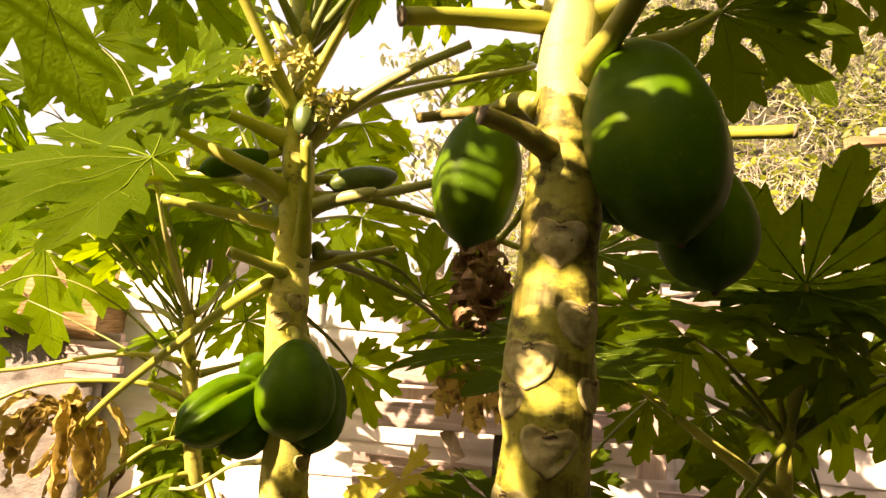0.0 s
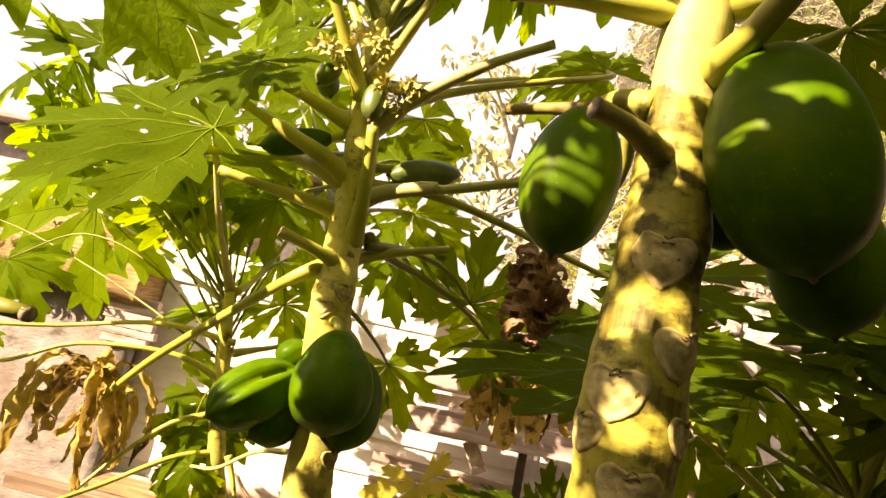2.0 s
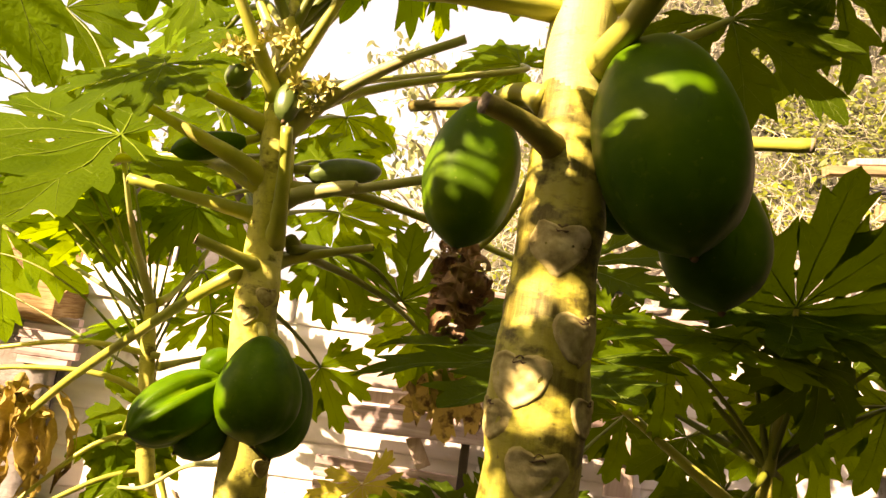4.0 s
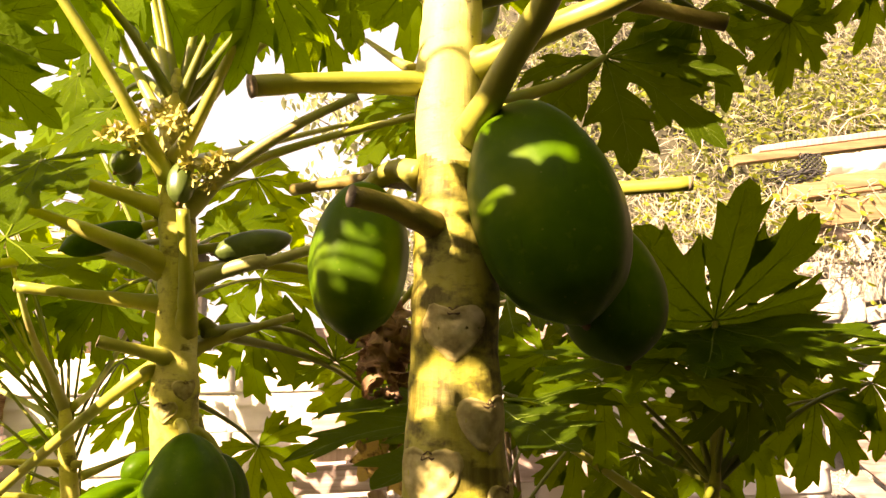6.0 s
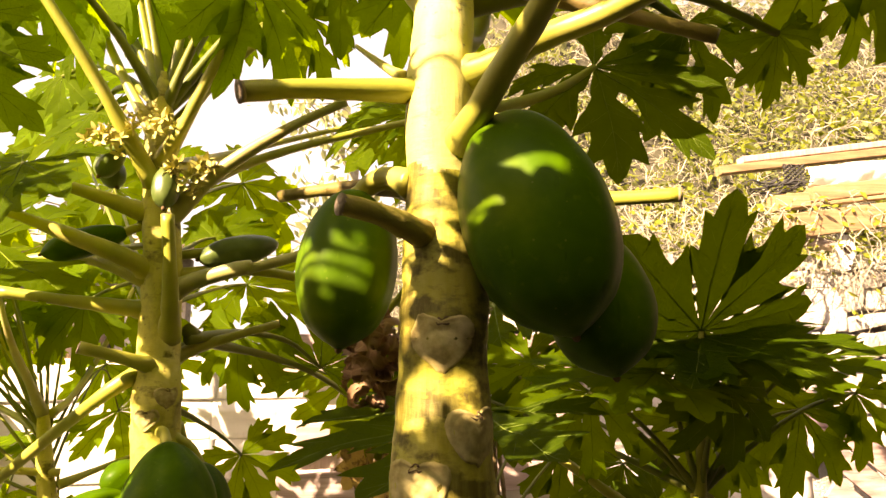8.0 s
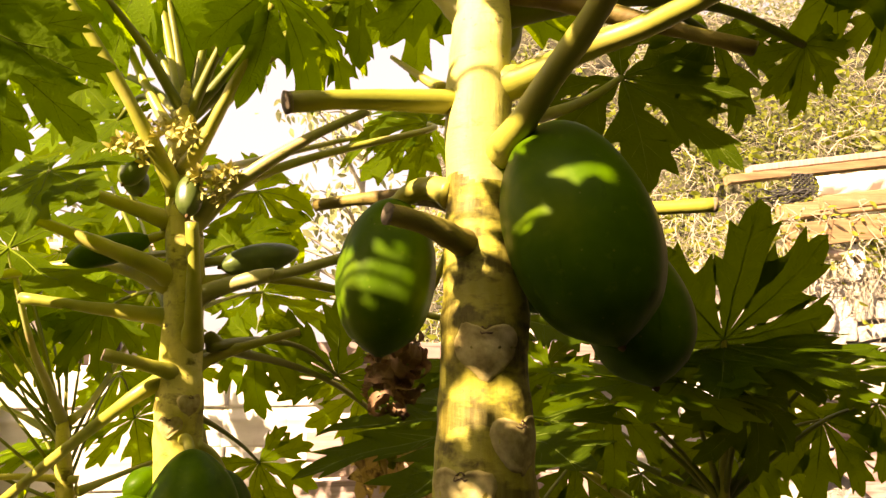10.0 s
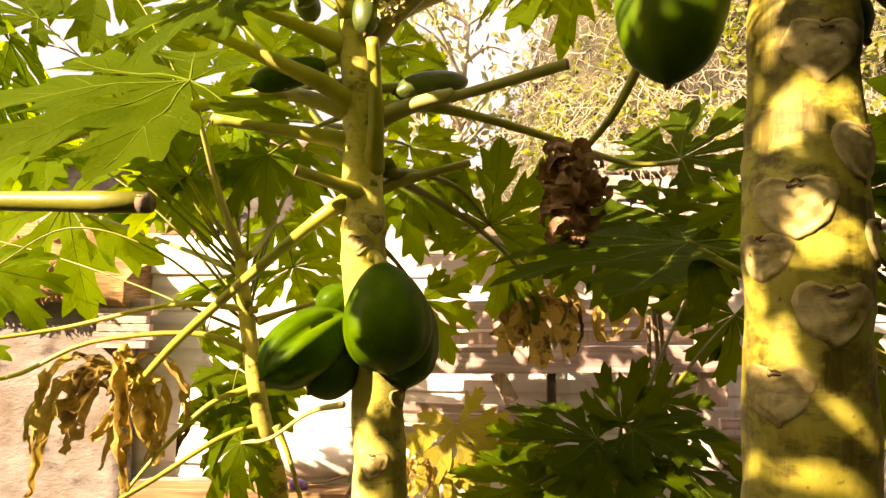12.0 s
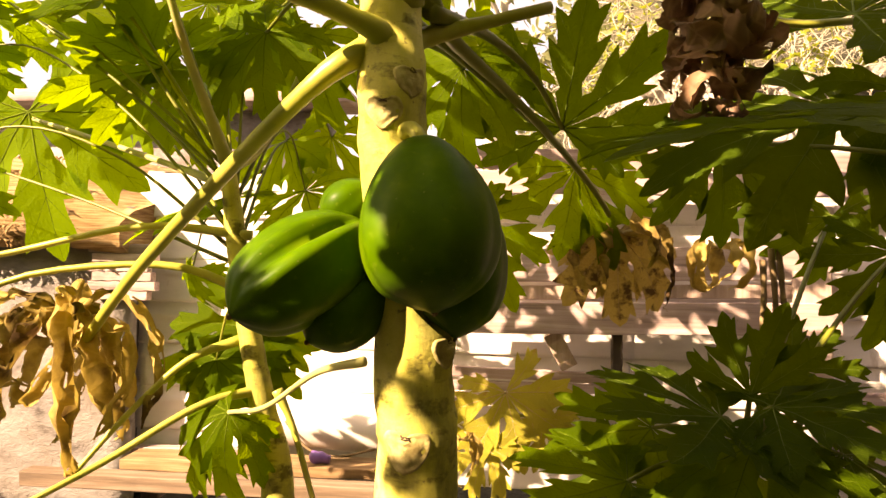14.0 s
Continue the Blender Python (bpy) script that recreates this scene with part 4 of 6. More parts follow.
plank((2.435, 3.220, 0.927), (2.741, 3.200, 0.655), 0.12, 0.025, "pinkish weathered board leaning against the wall", 23)


def upright(name, a, b, width, depth, label, material=None, seed=0):
    return single(name, mesh(name, *board_data(a, b, width, depth, 0.004, 0, seed), False), material or WOOD_UP, label, "post", "posts of the fence")


upright("fence_post", (1.125, 3.430, 0.754), (1.108, 3.430, 1.201), 0.15, 0.03, "split weathered post behind the plank's end", None, 3)
upright("fence_strut", (0.112, 3.440, 0.758), (0.029, 3.440, 0.903), 0.075, 0.03, "short slanting brown strut under the plank", None, 4)
upright("fence_post", (0.314, 3.440, 0.546), (0.312, 3.440, 0.912), 0.045, 0.04, "dark narrow post under the plank", DARK, 5)
plank((-1.836, 3.360, 0.292), (-0.711, 3.360, 0.302), 0.045, 0.16, "bare sawn timber lying along the fence's foot", 12, TIMBER)
plank((-2.188, 3.180, 0.262), (-0.680, 3.200, 0.262), 0.06, 0.08, "lower weathered timber along the fence's foot", 13, TIMBER_SHADED)
plank((-1.922, 3.500, 0.287), (-1.183, 3.500, 0.309), 0.03, 0.05, "thin batten on the foot timber", 14)


def plastic_roll():
    a, b = Vector((-1.388, 3.500, 0.444)), Vector((-0.683, 3.500, 0.397))
    v, f = tube_data(spline([a, a.lerp(b, 0.5) + Vector((0, 0, 0.01)), b], 14), [0.06, 0.092, 0.092, 0.085, 0.07], 18, True, 0.05, 2)
    single("plastic_roll", mesh("plastic_roll", v, f), PLASTIC, "greyish rolled plastic sheet lying on the timber", "roll")
    pts = [(-1.139, 3.400, 0.481), (-1.027, 3.380, 0.367), (-0.887, 3.380, 0.341), (-0.728, 3.400, 0.375)]
    single("cord", mesh("cord", *tube_data(spline(pts, 16), [0.006, 0.006], 6, True)), TWINE, "thin grey cord hanging over the plastic roll", "cord")
    c = Vector((-0.959, 3.330, 0.344))
    v, f = tube_data(spline([c + Vector((-0.042, 0, 0.0)), c + Vector((-0.01, 0, 0.006)), c + Vector((0.045, 0, -0.002))], 8), [0.020, 0.028, 0.026, 0.016], 10, True, 0.3, 3)
    single("purple_cloth", mesh("purple_cloth", v, f), PURPLE, "small purple scrap on the foot timber", "scrap")


plastic_roll()


def twine_strings():
    for k, (a, b) in enumerate((((0.550, 2.500, 1.276), (0.571, 2.500, 0.929)), ((0.570, 2.500, 1.277), (0.597, 2.500, 0.914)), ((0.536, 2.520, 1.244), (0.533, 2.520, 1.004)))):
        single("twine", tube("twine", [a, Vector(a).lerp(Vector(b), 0.5) + Vector((0.006, 0, 0)), b], [0.009, 0.008], 5, 10, 0.4, k), TWINE, "frayed brown twine hanging before the fence", "twine", "hanging twine")


twine_strings()


# ---- plastered shed with a thatched roof ----
def make_shed():
    shed = thing("shed", (-3.0, 4.0, 0), "low whitewashed shed with stained plaster and thick thatch", "shed", kind="structure")
    verts, faces = [], []
    n, m = 40, 16
    for i in range(n + 1):
        for j in range(m + 1):
            x, z = -5.5 + (-1.90 + 5.5) * i / n, 1.43 * j / m
            verts.append((x, 3.50 + 0.02 * noise.noise(Vector((x * 2, 0, z * 2))), z))
    for i in range(n):
        for j in range(m):
            a = i * (m + 1) + j
            faces.append((a, a + m + 1, a + m + 2, a + 1))
    ob = part("wall", mesh("wall", verts, faces), PLASTER, shed, "stained off-white plaster wall")
    ob.modifiers.new("thickness", "SOLIDIFY").thickness = -0.07
    part("end_wall", mesh("end_wall", *box_data((-2.10, 3.70, 0), (-1.96, 5.2, 1.43))), PLASTER, shed, "stained off-white plaster wall")
    # roof: layered bundles with a rounded, shaggy edge
    rng = random.Random(12)
    verts, faces = [], []
    prof = [(3.45, 1.28), (3.32, 1.25), (3.25, 1.31), (3.26, 1.43), (3.36, 1.56), (3.6, 1.66), (4.1, 1.72), (4.8, 1.76)]
    cols = 90
    for i in range(cols + 1):
        x = -5.8 + (-1.88 + 5.8) * i / cols
        for k, (y, z) in enumerate(prof):
            w = noise.noise(Vector((x * 3, k * 1.3, 0))) * 0.05 + noise.noise(Vector((x * 14, k * 2.3, 5))) * 0.025
            end = max(0.0, 1 - (-1.88 - x) / 0.5) ** 2
            verts.append((x + w * 0.3, y - w + 0.06 * end, z + w - (z - 1.2) * 0.45 * end))
    p = len(prof)
    for i in range(cols):
        for k in range(p - 1):
            a = i * p + k
            faces.append((a, a + p, a + p + 1, a + 1))
    faces.append(tuple(cols * p + k for k in range(p)))
    part("roof", mesh("roof", verts, faces), THATCH, shed, "thick brown thatched roof with a rounded edge")
    chunks = []
    for k in range(900):
        x = rng.uniform(-5.0, -2.15)
        s = rng.randrange(1, 6)
        y, z = prof[s]
        a = Vector((x, y - 0.02, z + 0.02))
        b = a + Vector((rng.uniform(-0.05, 0.05), rng.uniform(-0.03, 0.0), rng.uniform(-0.05, -0.01)))
        chunks.append(tube_data([a, a.lerp(b, 0.5) + Vector((0, -0.01, 0)), b], [0.006, 0.005, 0.003], 3, False))
    part("straw", mesh("straw", *merge(chunks)), THATCH, shed, "loose straw ends of the thatch")


make_shed()
for row in range(6):
    plank((-2.05 - 0.02 * (row % 2), 3.40, 1.02 + 0.043 * row), (-1.80 + 0.018 * ((row * 5) % 3), 3.42, 1.02 + 0.043 * row), 0.040, 0.05, "short pale board stacked at the shed's corner", 30 + row)


def far_house():
    """A pale house behind the yard, seen in gaps between the leaves."""
    house = thing("far_house", (-4.5, 8.5, 0), "pale sunlit house with small windows behind the yard", "house")
    part("wall", mesh("wall", *box_data((-7.5, 8.0, 0), (-2.2, 8.25, 2.9))), PLASTER, house, "sunlit off-white plaster wall")
    part("roof", mesh("roof", *board_data((-7.8, 7.9, 3.0), (-1.9, 7.9, 3.0), 0.14, 0.7)), WOOD, house, "pale overhanging roof edge")
    for x in (-6.4, -5.0, -3.6):
        w = part("window", mesh("window", *box_data((x, 7.985, 1.5), (x + 0.6, 8.03, 2.2))), DARK, house, "dark window opening")
        part("frame", mesh("frame", *merge([box_data((x - 0.05, 7.95, 1.45), (x + 0.65, 7.984, 1.5)), box_data((x - 0.05, 7.95, 2.2), (x + 0.65, 7.984, 2.25)), box_data((x + 0.28, 7.955, 1.5), (x + 0.32, 7.984, 2.2))])), PIPE, w, "white window frame")


far_house()

FRONT, UP, TILT = (-0.1, -0.85, 0.5), (0.0, -0.15, 1.0), (-0.1, -0.55, 0.8)
AWAY = (-0.2, 0.5, 0.82)


# ---- near papaya tree ----
def near_tree():
    base = Vector((0.187, 0.800, 1.410))
    tree = thing("papaya_tree", (base.x + 0.01, base.y, 0), "papaya tree with three large green fruits and a scarred trunk", "tree", "papaya trees in the yard")
    ax = [Vector((base.x + 0.02, 0.82, 0.0)), Vector((base.x + 0.01, 0.81, 0.7)), Vector((0.183, 0.800, 1.411)), Vector((0.186, 0.800, 1.552)), Vector((0.186, 0.800, 1.659)), Vector((0.181, 0.800, 1.773)), Vector((0.184, 0.800, 1.879)), Vector((0.191, 0.810, 1.997)), Vector((0.199, 0.840, 2.274))]
    radii = [0.085, 0.070, 0.0515, 0.0490, 0.0465, 0.038, 0.040, 0.038, 0.030]
    scars = (((0.179, 0.752, 1.579), 0.046, 1.0), ((0.207, 0.758, 1.484), 0.043, 1.0), ((0.153, 0.753, 1.434), 0.045, 1.0), ((0.227, 0.765, 1.401), 0.034, 1.0), ((0.181, 0.755, 1.337), 0.046, 1.0), ((0.121, 0.765, 1.388), 0.036, 1.0), ((0.131, 0.757, 1.263), 0.043, 1.0))
    trunk = part("trunk", trunk_mesh(ax, radii, 3, 220, 36, [Vector(c[0]) for c in scars]), BARK_SHADED, tree, "yellow-green trunk with grey scars")
    # the young stem above the fruits is smoother; its extra paleness paints full sun
    young = Vector((0.183, 0.800, 1.783)).z
    trunk.data.materials.append(BARK_YOUNG_LIT)
    for face in trunk.data.polygons:
        c = face.center
        face.material_index = int(c.z + 0.05 * noise.noise(c * 25) > young)
    for n, (spot, size, up) in enumerate(scars):
        leaf_scar(trunk, ax, radii, 3, [Vector(c[0]) for c in scars], spot, size, n, up)
    # cut stalks
    stub(tree, [(0.182, 0.800, 1.692), (0.147, 0.750, 1.695), (0.111, 0.720, 1.704), (0.074, 0.700, 1.708)], 0.0135, 0.0105)
    stub(tree, [(0.174, 0.800, 1.877), (0.123, 0.780, 1.866), (0.037, 0.750, 1.851), (-0.033, 0.720, 1.831)], 0.0130, 0.0110, PETIOLE, "long cut leaf stalk with a grey end")
    stub(tree, [(0.211, 0.820, 1.745), (0.322, 0.900, 1.772), (0.416, 0.860, 1.764), (0.494, 0.830, 1.763)], 0.012, 0.0090, PETIOLE, "cut yellow-brown leaf stalk")
    stub(tree, [(0.196, 0.820, 2.052), (0.295, 0.780, 2.005), (0.397, 0.740, 1.954), (0.494, 0.720, 1.920)], 0.012, 0.0085)
    stub(tree, [(0.169, 0.800, 1.745), (0.125, 0.860, 1.773), (0.050, 0.920, 1.786), (-0.023, 0.950, 1.783)], 0.011, 0.0080, None, "cut greyish leaf stalk behind the fruit")
    # living stalks
    petiole(tree, [(0.200, 0.800, 1.801), (0.212, 0.720, 1.810), (0.231, 0.660, 1.837), (0.254, 0.600, 1.867), (0.266, 0.560, 1.889)], 0.0150, 0.0115)
    petiole(tree, [(0.198, 0.800, 1.894), (0.241, 0.770, 1.898), (0.302, 0.740, 1.922), (0.360, 0.700, 1.931), (0.444, 0.660, 1.965)], 0.0160, 0.0115)
    petiole(tree, [(0.210, 0.840, 1.868), (0.284, 0.920, 1.911), (0.399, 1.020, 1.990), (0.485, 1.080, 2.063)], 0.010, 0.006)
    petiole(tree, [(0.197, 0.840, 1.968), (0.244, 0.900, 2.004), (0.276, 0.950, 2.118), (0.314, 1.000, 2.330)], 0.013, 0.009)
    petiole(tree, [(0.186, 0.800, 1.968), (0.124, 0.820, 2.048), (0.019, 0.850, 2.173)], 0.013, 0.008)
    petiole(tree, [(0.142, 0.840, 1.912), (0.117, 0.860, 1.937), (0.079, 0.900, 1.985)], 0.006, 0.003)
    petiole(tree, [(0.150, 0.800, 1.759), (0.124, 0.820, 1.775), (0.100, 0.840, 1.772), (0.083, 0.850, 1.755)], 0.012, 0.009)
    # fruits
    fruit(tree, (0.248, 0.750, 1.826), (0.305, 0.700, 1.579), 0.160, None, 5, 0.055, 0.03, "large glossy dark green papaya with sun patches", (0.192, 0.790, 1.804))
    fruit(tree, (0.362, 0.840, 1.716), (0.383, 0.800, 1.537), 0.125, None, 7, 0.03, 0.05, "dark green papaya in the shade", (0.212, 0.820, 1.759))
    fruit(tree, (0.083, 0.850, 1.766), (0.067, 0.840, 1.572), 0.118, None, 8, 0.06, 0.02, "dark green papaya dappled with sunlight", (0.168, 0.820, 1.758))
    fruit(tree, (0.235, 0.900, 1.700), (0.301, 0.880, 1.635), 0.07, None, 9, 0.04, 0.02, "small dark papaya behind the trunk", (0.200, 0.840, 1.690))
    # leaves
    leaf(tree, (0.485, 1.080, 2.063), (0.660, 0.980, 1.886), (-0.2, -0.75, 0.6), 0, LEAF_DARK)
    spray(tree, (0.198, 0.840, 2.008), (0.778, 1.000, 2.097), (0.787, 1.020, 1.976), (-0.1, -0.8, 0.5), 1, LEAF, 0.010)
    spray(tree, (0.198, 0.840, 2.008), (0.674, 1.100, 2.168), (0.633, 1.120, 1.957), (0.1, -0.8, 0.5), 1, LEAF_DARK, 0.010)
    spray(tree, (0.198, 0.840, 2.049), (0.939, 1.000, 2.193), (0.938, 1.000, 2.057), (0.1, -0.8, 0.5), 1, LEAF, 0.010)
    # crown above: unseen leaves, most placed to shade the right and block skylight
    top = Vector((0.196, 0.820, 2.068))
    def add(p, q, f, s):
        spray(tree, top, p, q, f, s, None, 0.010, 0.08)

    add((-0.08, 0.98, 2.58), (-0.30, 1.28, 2.56), UP, 3)
    add((-0.45, 1.08, 2.62), (-0.76, 1.26, 2.60), UP, 1)
    add((0.10, 1.22, 2.66), (-0.14, 1.54, 2.66), UP, 0)
    add((-0.02, 0.66, 2.60), (-0.18, 0.98, 2.58), UP, 5)
    add((-0.20, 1.42, 2.78), (-0.52, 1.62, 2.78), UP, 3)
    add((0.62, 0.15, 2.20), (1.0, -0.1, 2.1), UP, 1)
    add((0.80, 0.78, 2.25), (1.2, 0.7, 2.05), UP, 2)
    add((0.25, 1.35, 2.50), (0.35, 1.75, 2.42), UP, 0)
    add((0.42, 1.00, 2.80), (0.62, 1.40, 2.78), UP, 1)
    add((0.75, 0.95, 2.80), (1.20, 1.05, 2.74), UP, 0)
    add((0.62, 0.62, 2.62), (1.05, 0.52, 2.52), UP, 3)
    add((0.30, 0.55, 2.66), (0.42, 0.12, 2.56), UP, 1)
    add((0.95, 1.40, 3.00), (1.30, 1.60, 2.98), UP, 2)
    add((0.55, 1.45, 3.05), (0.60, 1.85, 3.00), UP, 0)
    add((1.05, 0.80, 2.72), (1.50, 0.68, 2.62), UP, 1)
    add((0.5, 0.5, 2.5), (0.8, 0.8, 2.45), UP, 0)


near_tree()


# ---- papaya beside the path, its leaves reaching in from above ----
def side_tree():
    tree = thing("papaya_tree", (-1.25, 0.35, 0), "papaya tree whose leaves and cut stalk reach over the path", "tree", "papaya trees in the yard")
    ax = [Vector((-1.25, 0.35, 0)), Vector((-1.24, 0.36, 1.2)), Vector((-1.22, 0.37, 2.3))]
    part("trunk", trunk_mesh(ax, [0.07, 0.055, 0.04], 23), BARK, tree, "yellow-green trunk with grey scars")
    # the darker PETIOLE_THIN colour stands in for shade on this cut stalk
    stub(tree, [(-1.22, 0.40, 1.50), (-0.817, 0.620, 1.412), (-0.532, 0.580, 1.407), (-0.340, 0.550, 1.403)], 0.0080, 0.0065, PETIOLE_THIN, "cut olive leaf stalk with a dry end")
    top = (-1.22, 0.37, 2.2)
    spray(tree, top, (-0.488, 0.620, 1.950), (-0.362, 0.660, 1.643), (-0.10, -0.95, 0.3), 0, LEAF_BRIGHT, 0.011, 0.1)
    spray(tree, top, (-0.294, 0.660, 1.847), (-0.202, 0.700, 1.777), (-0.15, -0.85, 0.45), 0, LEAF_BRIGHT, 0.011, 0.1)
    def shade(hub, tip, shape):
        spray(tree, top, hub, tip, SUN_DIR, shape, LEAF_DARK, 0.0035, 0.06)

    # unseen crown leaves added facing the sun, to shade and dapple the trees behind
    shade((-1.560, 0.000, 2.080), (-1.420, -0.190, 2.075), 0)
    shade((-1.215, 0.411, 2.475), (-1.129, 0.478, 2.643), 5)
    shade((-1.190, 0.430, 2.510), (-1.276, 0.363, 2.342), 6)
    shade((-1.335, 0.479, 2.262), (-1.472, 0.575, 2.188), 5)
    shade((-1.163, -0.223, 2.569), (-1.256, -0.100, 2.572), 4)
    shade((-0.344, -0.021, 2.261), (-0.363, 0.086, 2.340), 5)
    shade((-0.567, 0.067, 2.295), (-0.641, 0.029, 2.168), 2)
    shade((-1.141, -0.354, 2.377), (-1.035, -0.415, 2.447), 3)
    shade((-0.837, 0.061, 2.274), (-0.973, 0.128, 2.173), 4)
    shade((-0.428, 0.115, 2.164), (-0.372, -0.048, 2.078), 1)
    shade((-1.242, 1.005, 2.405), (-1.190, 1.111, 2.570), 1)
    shade((-1.465, -0.629, 2.597), (-1.497, -0.805, 2.391), 3)
    shade((-0.814, 0.794, 2.496), (-0.972, 1.029, 2.526), 5)
    shade((-1.134, 0.430, 2.587), (-1.033, 0.289, 2.577), 2)
    shade((-0.495, 0.042, 2.394), (-0.393, 0.039, 2.516), 6)
    shade((-1.100, 0.702, 1.917), (-1.165, 0.667, 1.805), 5)
    shade((-0.227, 0.179, 2.474), (-0.141, 0.185, 2.584), 3)
    shade((-1.385, 0.697, 2.403), (-1.225, 0.538, 2.446), 0)
    shade((-0.361, 0.581, 2.585), (-0.219, 0.660, 2.833), 5)
    shade((-0.444, 0.295, 2.542), (-0.331, 0.313, 2.696), 4)
    shade((-2.317, 0.152, 2.480), (-2.514, 0.386, 2.464), 2)
    shade((-1.680, -0.762, 2.572), (-1.742, -0.646, 2.607), 4)
    shade((-0.662, 0.451, 2.219), (-0.770, 0.570, 2.200), 0)
    shade((-0.946, -0.179, 2.350), (-0.853, -0.336, 2.315), 2)
    shade((-0.651, 0.325, 2.512), (-0.535, 0.346, 2.672), 1)
    shade((-1.860, 0.299, 2.264), (-1.768, 0.154, 2.238), 2)
    shade((-1.491, 0.427, 2.473), (-1.501, 0.646, 2.668), 1)
    shade((-1.400, 0.643, 2.305), (-1.236, 0.497, 2.366), 0)
    shade((-0.837, 0.096, 2.535), (-0.948, 0.147, 2.448), 4)
    shade((-0.797, 0.863, 2.321), (-0.600, 0.894, 2.590), 0)
    shade((-0.557, 0.514, 2.488), (-0.695, 0.572, 2.375), 3)
    shade((-0.324, 0.157, 2.194), (-0.385, -0.007, 1.964), 2)
    shade((-0.684, -0.147, 2.188), (-0.841, -0.010, 2.127), 3)
    shade((-0.682, -0.242, 2.483), (-0.789, -0.112, 2.477), 1)
    shade((-0.843, -0.174, 1.870), (-0.940, -0.049, 1.871), 4)
    shade((-0.948, 0.360, 2.338), (-1.019, 0.488, 2.374), 3)
    shade((-0.564, 0.894, 2.598), (-0.575, 1.132, 2.810), 1)


side_tree()


# ---- farther papaya tree ----
def far_tree():
    foot = Vector((-0.325, 1.600, 0.881))
    tree = thing("papaya_tree", (foot.x, foot.y, 0), "papaya tree with paired green fruits and many cut stalks", "tree", "papaya trees in the yard")
    ax = [Vector((foot.x + 0.01, 1.62, 0.0)), Vector((foot.x, 1.61, 0.5)), Vector((-0.330, 1.600, 0.899)), Vector((-0.339, 1.600, 1.082)), Vector((-0.373, 1.610, 1.369)), Vector((-0.382, 1.610, 1.497)), Vector((-0.392, 1.620, 1.778)), Vector((-0.414, 1.620, 1.986)), Vector((-0.424, 1.620, 2.175)), Vector((-0.427, 1.620, 2.281))]
    radii = [0.085, 0.070, 0.060, 0.057, 0.053, 0.050, 0.044, 0.040, 0.030, 0.010]
    scars = (((-0.338, 1.540, 0.971), 0.046), ((-0.382, 1.550, 1.444), 0.036), ((-0.339, 1.560, 1.491), 0.036), ((-0.291, 1.570, 1.105), 0.036))
    knobs = [Vector(c[0]) for c in scars]
    trunk = part("trunk", trunk_mesh(ax, radii, 9, 220, 36, knobs), BARK, tree, "yellow-green trunk with grey scars")
    for n, (spot, size) in enumerate(scars):
        leaf_scar(trunk, ax, radii, 9, knobs, spot, size, n + 20)
    # cut stalks
    stub(tree, [(-0.377, 1.620, 1.547), (-0.401, 1.560, 1.564), (-0.510, 1.500, 1.597)], 0.018, 0.013, PETIOLE)
    stub(tree, [(-0.405, 1.620, 1.684), (-0.503, 1.580, 1.694), (-0.717, 1.550, 1.721)], 0.017, 0.012, PETIOLE)
    stub(tree, [(-0.410, 1.620, 1.771), (-0.467, 1.560, 1.805), (-0.611, 1.520, 1.861), (-0.777, 1.500, 1.927)], 0.019, 0.012, PETIOLE)
    stub(tree, [(-0.361, 1.600, 1.617), (-0.347, 1.550, 1.690), (-0.346, 1.520, 1.788), (-0.351, 1.500, 1.887)], 0.017, 0.0135, PETIOLE)
    stub(tree, [(-0.378, 1.640, 1.567), (-0.306, 1.700, 1.608), (-0.136, 1.740, 1.662)], 0.015, 0.010, PETIOLE)
    stub(tree, [(-0.381, 1.620, 1.717), (-0.307, 1.580, 1.749), (-0.190, 1.560, 1.779), (-0.158, 1.560, 1.782), (0.079, 1.560, 1.853)], 0.017, 0.012, PETIOLE_PALE)
    stub(tree, [(-0.405, 1.620, 1.881), (-0.269, 1.580, 2.011), (-0.110, 1.560, 2.117), (0.032, 1.550, 2.189)], 0.016, 0.011, PETIOLE_PALE, "long cut grey-green leaf stalk")
    # living stalks
    petiole(tree, [(-0.401, 1.640, 1.935), (-0.284, 1.750, 2.068), (-0.089, 1.850, 2.185), (0.212, 1.950, 2.308), (0.219, 2.000, 2.349)], 0.013, 0.008)
    petiole(tree, [(-0.421, 1.660, 2.042), (-0.335, 1.950, 2.182), (-0.124, 2.150, 2.326), (0.231, 2.300, 2.480)], 0.012, 0.007)
    petiole(tree, [(-0.433, 1.620, 1.915), (-0.523, 1.580, 1.943), (-0.620, 1.540, 1.971), (-0.669, 1.500, 1.994)], 0.016, 0.009)
    petiole(tree, [(-0.418, 1.600, 1.980), (-0.474, 1.520, 2.104), (-0.546, 1.460, 2.239), (-0.622, 1.420, 2.362), (-0.680, 1.400, 2.456)], 0.015, 0.010)
    petiole(tree, [(-0.408, 1.600, 2.037), (-0.345, 1.550, 2.116), (-0.263, 1.500, 2.269), (-0.200, 1.480, 2.420)], 0.015, 0.010)
    petiole(tree, [(-0.424, 1.620, 2.175), (-0.452, 1.620, 2.295), (-0.500, 1.620, 2.481), (-0.537, 1.620, 2.609)], 0.014, 0.009)
    petiole(tree, [(-0.444, 1.650, 2.127), (-0.543, 1.700, 2.285), (-0.661, 1.750, 2.505)], 0.014, 0.009)
    petiole(tree, [(-0.407, 1.660, 2.147), (-0.319, 1.720, 2.317), (-0.215, 1.780, 2.471), (-0.092, 1.800, 2.558)], 0.012, 0.008)
